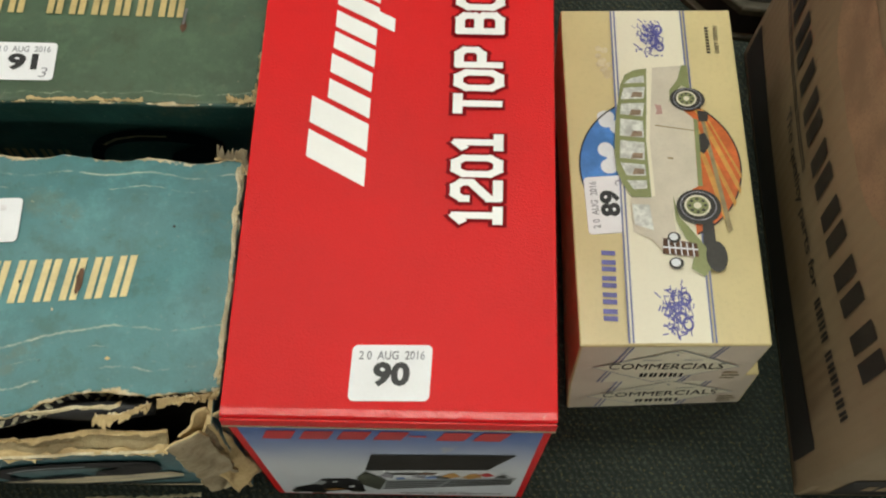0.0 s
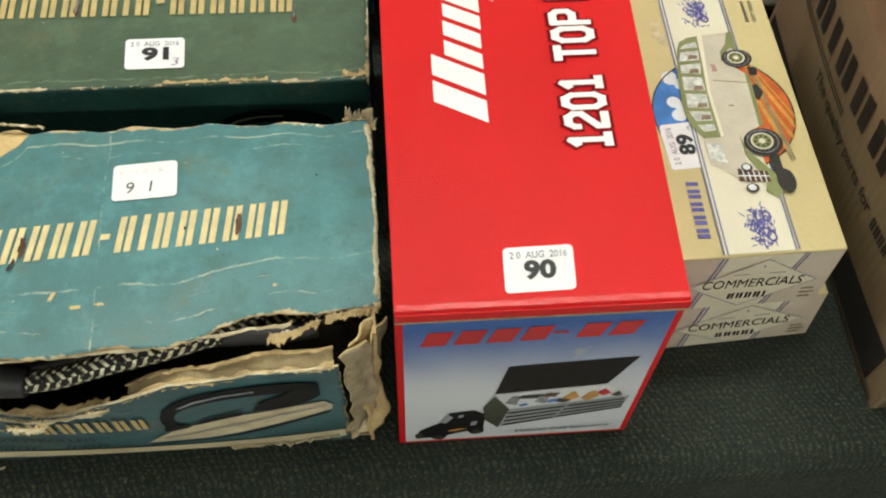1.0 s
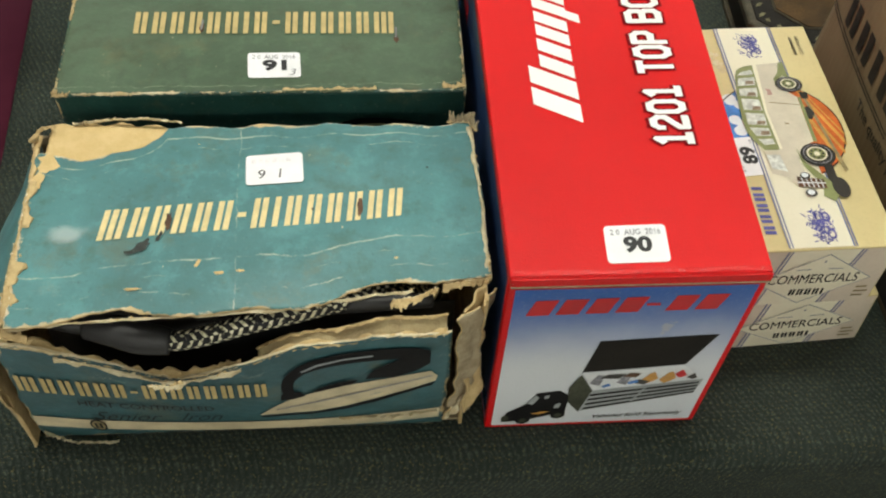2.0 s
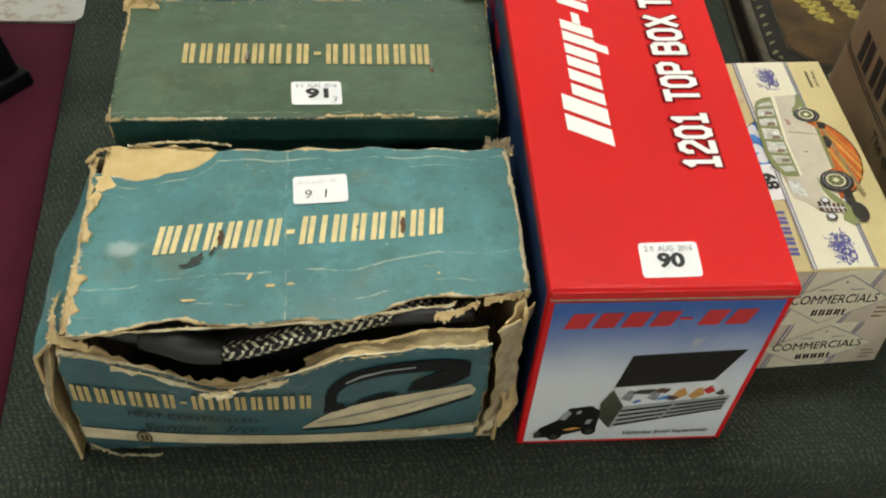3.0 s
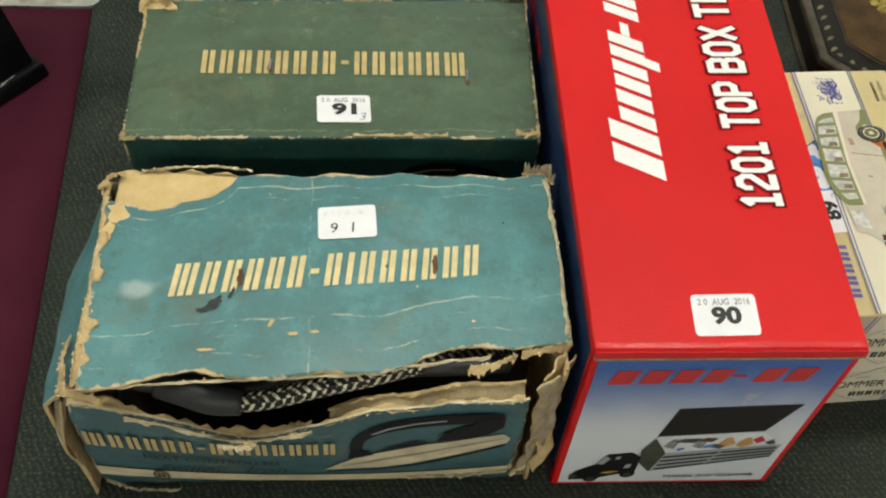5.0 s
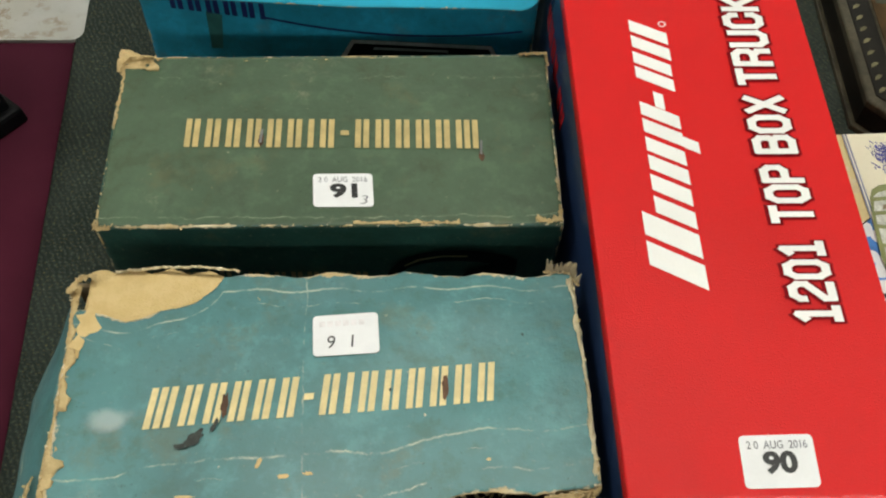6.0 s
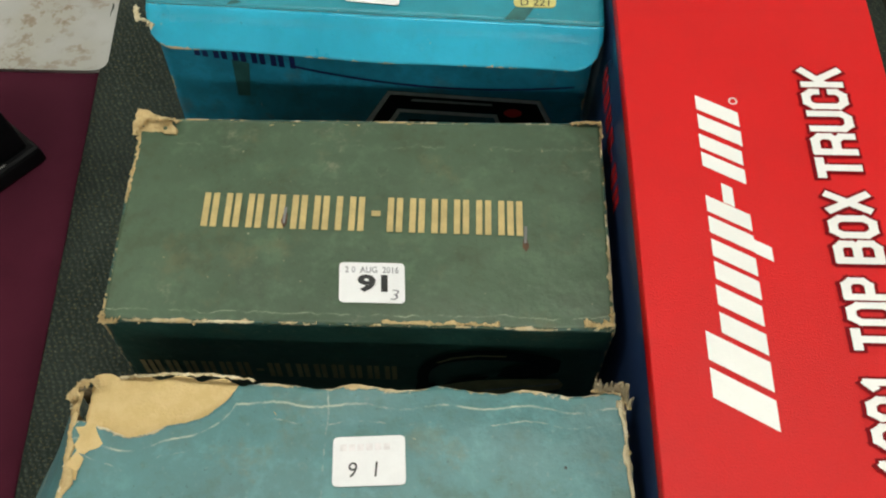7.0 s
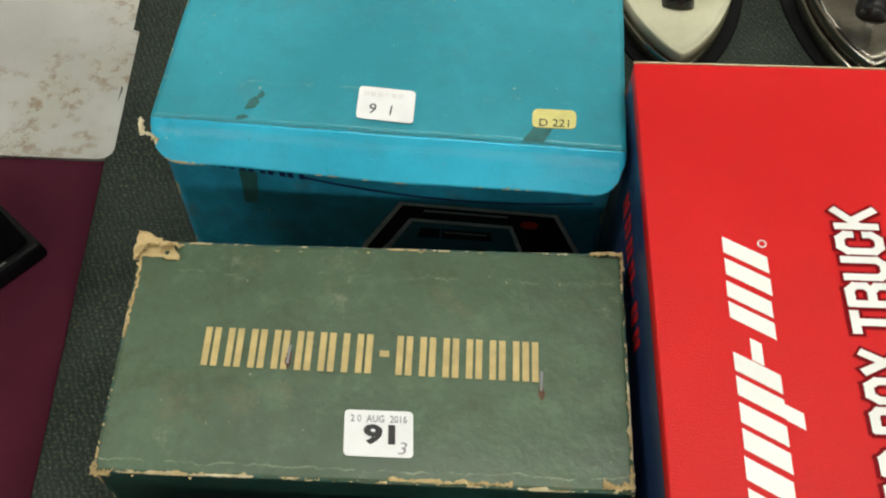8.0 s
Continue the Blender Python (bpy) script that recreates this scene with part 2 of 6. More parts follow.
M = {
    "felt": felt_material(), "maroon": maroon_material(), "whiteboard": stained_board_material(),
    "red": plain("red_gloss_card", (0.65, 0.006, 0.008), 0.38, 0.07, 6, 1300, 0.3, spec=0.22),
    "red_fold": scuffed_fold(),
    "red_dark": plain("dark_red_ink", (0.20, 0.001, 0.005), 0.5, 0.06, spec=0.1),
    "red_ink": plain("red_ink", (0.55, 0.015, 0.02), 0.4, 0.1),
    "white_ink": plain("white_ink", (0.86, 0.85, 0.84), 0.35, 0.03),
    "blue_side": plain("blue_gloss_card", (0.02, 0.042, 0.12), 0.3, 0.3, 14),
    "sky": picture_sky(),
    "label": plain("white_label_paper", (0.84, 0.84, 0.87), 0.6, 0.03, 60, 900),
    "ink": plain("black_ink", (0.012, 0.012, 0.014), 0.5, 0.2),
    "grey_ink": plain("grey_stamp_ink", (0.28, 0.28, 0.32), 0.6, 0.5, 250),
    "pale_ink": plain("faded_pink_ink", (0.79, 0.76, 0.79), 0.6, 0.1, 250),
    "teal": worn("teal_worn_paper", (0.074, 0.215, 0.228), (0.06, 0.10, 0.085),
                 [("u", 0.031, 0.004, 0.0008, 0.42), ("u", 0.113, 0.003, 0.0008, 0.4), ("u", 0.105, 0.004, 0.0005, 0.47), ("u", 0.012, 0.005, 0.0007, 0.5),
                  ("v", 0.106, 0.003, 0.0006, 0.45), ("u", 0.022, 0.006, 0.0004, 0.52)],
                 0.8, 0.0017, 0.42, spots=0.1, crack=(0.42, 0.47, 0.38), scuff=(0.022, 0.062, 0.012)),
    # the lid's worn teal, darkened: the upright panels' shade is in the colour
    "teal_shaded": worn("teal_worn_shaded_paper", (0.038, 0.116, 0.135), (0.03, 0.05, 0.05),
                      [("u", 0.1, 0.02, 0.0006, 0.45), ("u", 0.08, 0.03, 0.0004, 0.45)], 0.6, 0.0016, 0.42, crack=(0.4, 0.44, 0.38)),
    "green": worn("green_worn_paper", (0.066, 0.112, 0.066), (0.045, 0.058, 0.035),
                  [("u", 0.107, 0.012, 0.0004, 0.45), ("u", 0.006, 0.006, 0.0006, 0.4), ("u", 0.095, 0.03, 0.0003, 0.5), ("u", 0.04, 0.03, 0.0003, 0.55)],
                  0.3, 0.0007, 0.42, scuffs=0.9, crack=(0.24, 0.29, 0.2)),
    # sides of the green box, coloured darker than its lid to hold their shade
    "green_shaded": worn("green_shaded_side_paper", (0.022, 0.08, 0.066), (0.015, 0.04, 0.035), (), 0.2, 0.0008, 0.4),
    "board": fibrous("torn_tan_board", (0.66, 0.51, 0.27), (0.52, 0.38, 0.19), (0.30, 0.21, 0.11)),
    "pale_board": fibrous("torn_pale_board", (0.76, 0.69, 0.5), (0.60, 0.50, 0.31), (0.33, 0.25, 0.15)),
    "grey_board": fibrous("torn_grey_board", (0.44, 0.37, 0.25), (0.30, 0.24, 0.15), (0.15, 0.12, 0.08)),
    # tan board toned down for the inner layer, shade included in its fibres
    "shade_board": fibrous("shaded_tan_board", (0.46, 0.38, 0.22), (0.38, 0.30, 0.17), (0.22, 0.17, 0.10)),
    "bare_board": fibrous("bare_yellow_board", (0.70, 0.53, 0.27), (0.64, 0.47, 0.22), (0.52, 0.37, 0.17)),
    "cream_print": plain("cream_printed_paper", (0.62, 0.54, 0.36), 0.5, 0.15, 60),
    "cream_ink": plain("cream_lettering_ink", (0.72, 0.60, 0.31), 0.5, 0.1, 120),
    "dull_cream": plain("dull_cream_lettering_ink", (0.52, 0.40, 0.17), 0.5, 0.12, 120),
    "dim_cream": plain("dim_cream_lettering_ink", (0.30, 0.24, 0.12), 0.5, 0.2, 120),
    "rust": plain("rust_stain", (0.11, 0.055, 0.03), 0.8, 0.4, 200),
    "soot": plain("soot_stain", (0.028, 0.035, 0.032), 0.7, 0.5, 250),
    "cord": braid_material(),
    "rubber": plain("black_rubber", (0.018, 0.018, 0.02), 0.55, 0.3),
    "astral": worn("bright_blue_worn_card", (0.022, 0.30, 0.40), (0.035, 0.22, 0.25),
                   [("u", 0.03, 0.006, 0.0012, 0.5)], 0.6, 0.0002, 0.42, scuffs=0.3, spots=0.2, grime=0.3, crack=(0.14, 0.36, 0.4)),
    # same card as the lid, lightened for the light the tilted flap catches
    "astral_lit_flap": worn("lit_blue_flap_card", (0.026, 0.45, 0.69), (0.03, 0.32, 0.5), (), 0.3, 0.0001, 0.3, scuffs=0.3, grime=0.25, crack=(0.1, 0.4, 0.55)),
    # upright blue panels: colour raised to make up for weak front lamps
    "astral_raised": worn("brightened_blue_card", (0.020, 0.31, 0.50), (0.02, 0.15, 0.25), (), 0.3, 0.0002, 0.35, scuffs=0.2, crack=(0.08, 0.25, 0.35)),
    "pale_line": plain("pale_grey_print", (0.50, 0.55, 0.58), 0.4, 0.15, 200),
    "panel_blue": plain("blue_panel_print", (0.02, 0.13, 0.20), 0.35, 0.25, 80),
    "navy": plain("navy_ink", (0.012, 0.02, 0.12), 0.4, 0.15),
    "black_gloss": plain("black_print", (0.006, 0.006, 0.007), 0.5, 0.3, spec=0.15),
    "grey_line": plain("grey_print", (0.35, 0.38, 0.4), 0.4, 0.1),
    "tape": plain("green_tape_mark", (0.03, 0.13, 0.13), 0.35, 0.25, 90),
    "yellow_label": plain("yellow_price_label", (0.66, 0.60, 0.22), 0.6, 0.08, 120),
    "tan_card": plain("straw_printed_card", (0.64, 0.54, 0.28), 0.32, 0.07, 12, 500, 0.05),
    "cream_card": plain("cream_printed_card", (0.80, 0.76, 0.60), 0.32, 0.04, 12, 500, 0.05),
    "pink_card": plain("pale_pinkish_card", (0.66, 0.58, 0.48), 0.35, 0.06, 14, 500, 0.05),
    "stripe": plain("slate_blue_ink", (0.16, 0.19, 0.36), 0.4, 0.1),
    "badge_grey": plain("soft_grey_ink", (0.34, 0.36, 0.42), 0.4, 0.15, 200),
    "indigo": plain("indigo_ink", (0.11, 0.11, 0.36), 0.4, 0.2, 300),
    "sky_ink": plain("sky_blue_print", (0.06, 0.22, 0.6), 0.35, 0.25, 60),
    "cloud": plain("cloud_print", (0.75, 0.78, 0.82), 0.35, 0.1),
    "orange": plain("orange_print", (0.62, 0.14, 0.03), 0.35, 0.25, 90),
    "amber": plain("amber_print", (0.62, 0.32, 0.07), 0.35, 0.2, 90),
    "bus_cream": plain("bus_beige_print", (0.62, 0.57, 0.46), 0.35, 0.07, 60),
    "bus_green": plain("bus_olive_print", (0.24, 0.27, 0.11), 0.35, 0.12, 60),
    "bus_glass": plain("bus_window_print", (0.62, 0.64, 0.6), 0.35, 0.3, 260),
    "seat_print": plain("brown_seat_print", (0.28, 0.20, 0.13), 0.4, 0.25, 200),
    "faded_red": plain("faded_red_print", (0.50, 0.30, 0.26), 0.4, 0.15),
    "tyre": plain("tyre_print", (0.03, 0.028, 0.024), 0.4, 0.3),
    "kraft": kraft_material(),
    "kraft_ink": plain("black_ink_on_board", (0.022, 0.02, 0.018), 0.6, 0.35, 120),
    "kraft_fade": plain("faded_orange_print", (0.30, 0.19, 0.115), 0.6, 0.25, 40),
    "tin_dark": plain("dark_lacquered_tin", (0.014, 0.012, 0.010), 0.5, 0.35, 40, spec=0.12),
    "tin_gold": plain("worn_gold_tin", (0.060, 0.052, 0.034), 0.45, 0.4, 90, spec=0.25),
    "tin_picture": plain("brown_tin_picture", (0.062, 0.034, 0.010), 0.5, 0.5, 35, spec=0.15),
    "tin_petal": plain("pale_tin_ornament", (0.17, 0.155, 0.085), 0.55, 0.3, 120, spec=0.15),
    "sail": plain("yellow_sail_print", (0.30, 0.235, 0.05), 0.5, 0.5, 160, spec=0.15),
    "lake": plain("grey_green_print", (0.055, 0.06, 0.042), 0.5, 0.4, 60, spec=0.15),
    "enamel": plain("cream_enamel", (0.66, 0.64, 0.47), 0.2, 0.05, 30, 400, 0.03),
    "chrome": plain("tarnished_chrome", (0.42, 0.39, 0.33), 0.18, 0.3, 30, 400, 0.03, metal=1.0),
    "bakelite": plain("black_bakelite", (0.012, 0.012, 0.013), 0.25, 0.3),
    "black_wood": plain("black_painted_wood", (0.005, 0.005, 0.006), 0.55, 0.4, 60, 300, 0.2, spec=0.1),
    "scratch": plain("pale_scratch", (0.3, 0.28, 0.27), 0.7, 0.4, 300),
    "wall": plain("painted_wall", (0.70, 0.69, 0.64), 0.8, 0.06, 3, 200),
    "ceiling": plain("ceiling_tile", (0.72, 0.72, 0.69), 0.9, 0.05, 4, 200),
    "floor": plain("grey_floor", (0.32, 0.31, 0.30), 0.7, 0.15, 4, 200),
    "steel": plain("grey_steel", (0.25, 0.25, 0.26), 0.4, 0.15, metal=0.9),
}
tube_mat = Nodes("fluorescent_diffuser")
tube_mat.b.inputs["Emission Color"].default_value = (1.0, 0.97, 0.9, 1)
tube_mat.b.inputs["Emission Strength"].default_value = 6.0
M["tube"] = tube_mat.done((0.8, 0.8, 0.8), 0.5)


# ---- builders ----
def thing(name, loc, label, category, group="", kind=""):
    ob = new(name)
    ob.location = loc
    ob.empty_display_size = 0.02
    return tagged(ob, label, category, group, kind)


def root_place(ob):
    while ob.parent:
        ob = ob.parent
    return Vector(ob.location)


def part(name, bm, material, parent, label="", smooth=False):
    """Links a bmesh, given in world places, as one mesh object under a thing or a part."""
    bmesh.ops.translate(bm, verts=bm.verts, vec=-root_place(parent))
    me = bpy.data.meshes.new(name)
    bm.to_mesh(me)
    bm.free()
    for m in material if isinstance(material, (list, tuple)) else [material]:
        me.materials.append(M[m])
    if smooth:
        for p in me.polygons:
            p.use_smooth = True
    ob = new(name, me)
    ob.parent = parent
    return tagged(ob, label)


def alone(name, bm, material, label, category="", kind="", smooth=False):
    """A one-piece thing or a piece of the setting."""
    me = bpy.data.meshes.new(name)
    bm.to_mesh(me)
    bm.free()
    for m in material if isinstance(material, (list, tuple)) else [material]:
        me.materials.append(M[m])
    if smooth:
        for p in me.polygons:
            p.use_smooth = True
    return tagged(new(name, me), label, category, "", kind)


def hexa(low, high, bevel=0.0008, cuts=1):
    """A solid with four low and four high corners (counter-clockwise from the front left)."""
    bm = bmesh.new()
    v = [bm.verts.new(p) for p in (*low, *high)]
    for f in ((3, 2, 1, 0), (4, 5, 6, 7), (0, 1, 5, 4), (1, 2, 6, 5), (2, 3, 7, 6), (3, 0, 4, 7)):
        bm.faces.new([v[i] for i in f])
    if bevel:
        bmesh.ops.bevel(bm, geom=bm.edges[:], offset=bevel, segments=2, profile=0.5, affect="EDGES")
    bmesh.ops.recalc_face_normals(bm, faces=bm.faces)
    return bm


def block(x0, x1, y0, y1, z0, z1, bevel=0.0008):
    return hexa([(x0, y0, z0), (x1, y0, z0), (x1, y1, z0), (x0, y1, z0)], [(x0, y0, z1), (x1, y0, z1), (x1, y1, z1), (x0, y1, z1)], bevel)


class Quad:
    """A flat or slightly warped face: at(s, t, h) for s and t from 0 to 1, h metres out of it."""

    def __init__(self, bl, br, tr, tl):
        self.c = [Vector(p) for p in (bl, br, tr, tl)]

    def at(self, s, t, h=0.0):
        a, b, c, d = self.c
        p = (a * (1 - s) + b * s) * (1 - t) + (d * (1 - s) + c * s) * t
        n = ((b - a) * (1 - t) + (c - d) * t).cross((d - a) * (1 - s) + (c - b) * s).normalized()
        return p + n * h


class Curved:
    """A face given by a function of s and t."""

    def __init__(self, f):
        self.f = f

    def at(self, s, t, h=0.0):
        e = 0.01
        p = Vector(self.f(s, t))
        if not h:
            return p
        du = Vector(self.f(s + e, t)) - Vector(self.f(s - e, t))
        dv = Vector(self.f(s, t + e)) - Vector(self.f(s, t - e))
        return p + du.cross(dv).normalized() * h


class Turned:
    """Another face's patch as a face of its own: origin, along and up in its s and t."""

    def __init__(self, face, o, a, u):
        self.q, self.o, self.a, self.u = face, o, a, u

    def at(self, s, t, h=0.0):
        return self.q.at(self.o[0] + s * self.a[0] + t * self.u[0], self.o[1] + s * self.a[1] + t * self.u[1], h)


INK = 0.0004


def each(name, q, shapes, h, material, parent, label=""):
    """One flat printed part for each outline."""
    for k, pts in enumerate(shapes):
        bm = bmesh.new()
        poly(bm, q, pts, h + k * 2e-6)
        part(name, bm, material, parent, label)


def oval(s, t, rs, rt, n=18):
    return [(s + rs * math.cos(2 * math.pi * i / n), t + rt * math.sin(2 * math.pi * i / n)) for i in range(n)]


def poly(bm, q, pts, h=INK):
    bm.faces.new([bm.verts.new(q.at(s, t, h)) for s, t in pts])


def bar(bm, q, s0, t0, s1, t1, h=INK, n=1, m=1):
    for i in range(n):
        for j in range(m):
            a, b = s0 + (s1 - s0) * i / n, s0 + (s1 - s0) * (i + 1) / n
            c, d = t0 + (t1 - t0) * j / m, t0 + (t1 - t0) * (j + 1) / m
            poly(bm, q, [(a, c), (b, c), (b, d), (a, d)], h)


def disc(bm, q, s, t, rs, rt, h=INK, n=28, a0=0.0, a1=360.0):
    poly(bm, q, [(s + rs * math.cos(radians(a0 + (a1 - a0) * i / n)), t + rt * math.sin(radians(a0 + (a1 - a0) * i / n)))
                 for i in range(n if a1 - a0 >= 360 else n + 1)], h)


def ring(bm, q, s, t, rs, rt, k, h=INK, n=32):
    for i in range(n):
        a, b = 2 * math.pi * i / n, 2 * math.pi * (i + 1) / n
        poly(bm, q, [(s + rs * math.cos(a), t + rt * math.sin(a)), (s + rs * math.cos(b), t + rt * math.sin(b)),
                     (s + k * rs * math.cos(b), t + k * rt * math.sin(b)), (s + k * rs * math.cos(a), t + k * rt * math.sin(a))][::1], h)


def brand_bars(q, kinds, material, parent, label="", h=INK, gap=0.22, slant=0.0, stroke=0.41):
    """A maker's name as plain upright bars, one, two or three for each character, in s 0..1 and t 0..1."""
    wide = {"3": 1.6, "1": 0.42, "-": 0.6, " ": 0.5}
    total = sum(wide.get(k, 1.0) + gap for k in kinds) - gap
    x = 0.0
    for k in kinds:
        bm = bmesh.new()
        w = wide.get(k, 1.0)
        a, b, st = x / total, (x + w) / total, stroke / total
        if k == "-":
            bar(bm, q, a, 0.4, b, 0.56, h)
        elif k in "123":
            n = int(k)
            for i in range(n):
                c = a + (b - a - st) * (i / (n - 1) if n > 1 else 0.5)
                poly(bm, q, [(c, 0), (c + st, 0), (c + st + slant, 1), (c + slant, 1)], h)
        x += w + gap
        if k != " ":
            part("printed_mark", bm, material, parent, label)
        else:
            bm.free()


def lettering(q, body, h=INK, bold=0.0, shear=0.0, space=1.0):
    """Words in the built-in font, fitted into s 0..1 and t 0..1 of the face."""
    cu = bpy.data.curves.new("words", "FONT")
    cu.body, cu.offset, cu.shear, cu.space_character, cu.resolution_u = body, bold, shear, space, 3
    ob = bpy.data.objects.new("words", cu)
    scene.collection.objects.link(ob)
    bpy.context.view_layer.update()
    me = bpy.data.meshes.new_from_object(ob.evaluated_get(bpy.context.evaluated_depsgraph_get()))
    bpy.data.objects.remove(ob)
    bm = bmesh.new()
    bm.from_mesh(me)
    bpy.data.meshes.remove(me)
    xs, ys = [v.co.x for v in bm.verts], [v.co.y for v in bm.verts]
    x0, x1, y0, y1 = min(xs), max(xs), min(ys), max(ys)
    for v in bm.verts:
        v.co = q.at((v.co.x - x0) / (x1 - x0), (v.co.y - y0) / (y1 - y0), h)
    return bm


ROUND = [(0, 0.2), (0, 0.8), (0.15, 1), (0.45, 1), (0.6, 0.8), (0.6, 0.2), (0.45, 0), (0.15, 0), (0, 0.2), (0, 0.8)]
STROKES = {}
STROKES["0"] = STROKES["O"] = [ROUND]
STROKES["1"] = [[(0.1, 0.84), (0.3, 1), (0.3, 0)], [(0.06, 0), (0.54, 0)]]
STROKES["2"] = [[(0, 0.74), (0, 0.84), (0.15, 1), (0.45, 1), (0.6, 0.84), (0.6, 0.64), (0, 0.2), (0, 0), (0.6, 0)]]
STROKES["T"] = [[(0, 1), (0.6, 1)], [(0.3, 1), (0.3, 0)]]
STROKES["P"] = [[(0, 0), (0, 1), (0.45, 1), (0.6, 0.86), (0.6, 0.58), (0.45, 0.44), (0, 0.44)]]
STROKES["B"] = [[(0, 0), (0, 1), (0.45, 1), (0.58, 0.88), (0.58, 0.64), (0.48, 0.53), (0.6, 0.4), (0.6, 0.13), (0.45, 0), (0, 0), (0, 0.3)], [(0, 0.53), (0.45, 0.53)]]
STROKES["X"] = [[(0, 0), (0.6, 1)], [(0, 1), (0.6, 0)]]
STROKES["R"] = [[(0, 0), (0, 1), (0.45, 1), (0.6, 0.86), (0.6, 0.6), (0.45, 0.46), (0, 0.46)], [(0.42, 0.46), (0.6, 0.3), (0.6, 0)]]
STROKES["U"] = [[(0, 1), (0, 0.17), (0.15, 0), (0.45, 0), (0.6, 0.17), (0.6, 1)]]
STROKES["C"] = [[(0.6, 0.7), (0.6, 0.83), (0.45, 1), (0.15, 1), (0, 0.83), (0, 0.17), (0.15, 0), (0.45, 0), (0.6, 0.17), (0.6, 0.32)]]
STROKES["K"] = [[(0, 0), (0, 1)], [(0.6, 1), (0.05, 0.46)], [(0.2, 0.6), (0.6, 0)]]


def stroke_word(q, word, width, h):
    """Block capitals of straight strokes, in a box 1 high; the letters' pitch is 0.9."""
    bm = bmesh.new()
    n, k = len(word), 0
    for i, ch in enumerate(word):
        for line in STROKES[ch]:
            for (x0, y0), (x1, y1) in zip(line, line[1:]):
                d = Vector((x1 - x0, y1 - y0)).normalized() * width / 2
                e = Vector((-d.y, d.x))
                a, b = Vector((x0, y0)) - d * 0.7, Vector((x1, y1)) + d * 0.7
                pts = [a - e, b - e, b + e, a + e]
                k += 1
                poly(bm, q, [((p.x + i * 0.9) / (n * 0.9 - 0.3), p.y) for p in pts], h + k * 4e-6)
    return bm


def rounded_slab(q, s0, t0, s1, t1, rs, rt, h0, h1):
    """A thin slab with rounded corners lying on a face."""
    bm = bmesh.new()
    pts = []
    for cs, ct, a in ((s1 - rs, t1 - rt, 0), (s0 + rs, t1 - rt, 90), (s0 + rs, t0 + rt, 180), (s1 - rs, t0 + rt, 270)):
        for i in range(5):
            b = radians(a + 22.5 * i)
            pts.append((cs + rs * math.cos(b), ct + rt * math.sin(b)))
    lo = [bm.verts.new(q.at(s, t, h0)) for s, t in pts]
    hi = [bm.verts.new(q.at(s, t, h1)) for s, t in pts]
    bm.faces.new(hi)
    for i in range(len(pts)):
        j = (i + 1) % len(pts)
        bm.faces.new([lo[i], lo[j], hi[j], hi[i]])
    return bm


def lot_label(face, parent, number, small="", printed=True, label="", lift=0.0):
    """A white paper lot label on the patch face, which has its size."""
    q = Quad(*[face.at(a, b, lift) for a, b in ((0, 0), (1, 0), (1, 1), (0, 1))])
    if (q.at(0.5, 0.5, 1) - q.at(0.5, 0.5)).z < 0:
        raise ValueError("label upside down")
    ob = part("lot_label", rounded_slab(q, 0, 0, 1, 1, 0.07, 0.1, 0.0, 0.0005), "label", parent, label)
    if printed:
        part("number", lettering(Turned(q, (0.28, 0.25), (0.46, 0), (0, 0.44)), number, 0.0008, 0.045), "ink", ob)
        part("date_stamp", lettering(Turned(q, (0.09, 0.73), (0.82, 0), (0, 0.16)), "2 0  AUG  2016", 0.0008, 0.012), "grey_ink", ob)
        if small:
            part("pencilled_number", lettering(Turned(q, (0.78, 0.06), (0.13, 0), (0, 0.26)), small, 0.0009, -0.004, 0.2), "grey_ink", ob)
    else:
        part("number", lettering(Turned(q, (0.22, 0.17), (0.40, 0), (0, 0.3)), number, 0.0008, -0.004, 0.1, 2.2), "ink", ob)
        for i in range(6):
            bm = bmesh.new()
            bar(bm, q, 0.1 + 0.12 * i, 0.7, 0.19 + 0.12 * i, 0.84, 0.0008)
            part("faded_print", bm, "pale_ink", ob)
    return ob


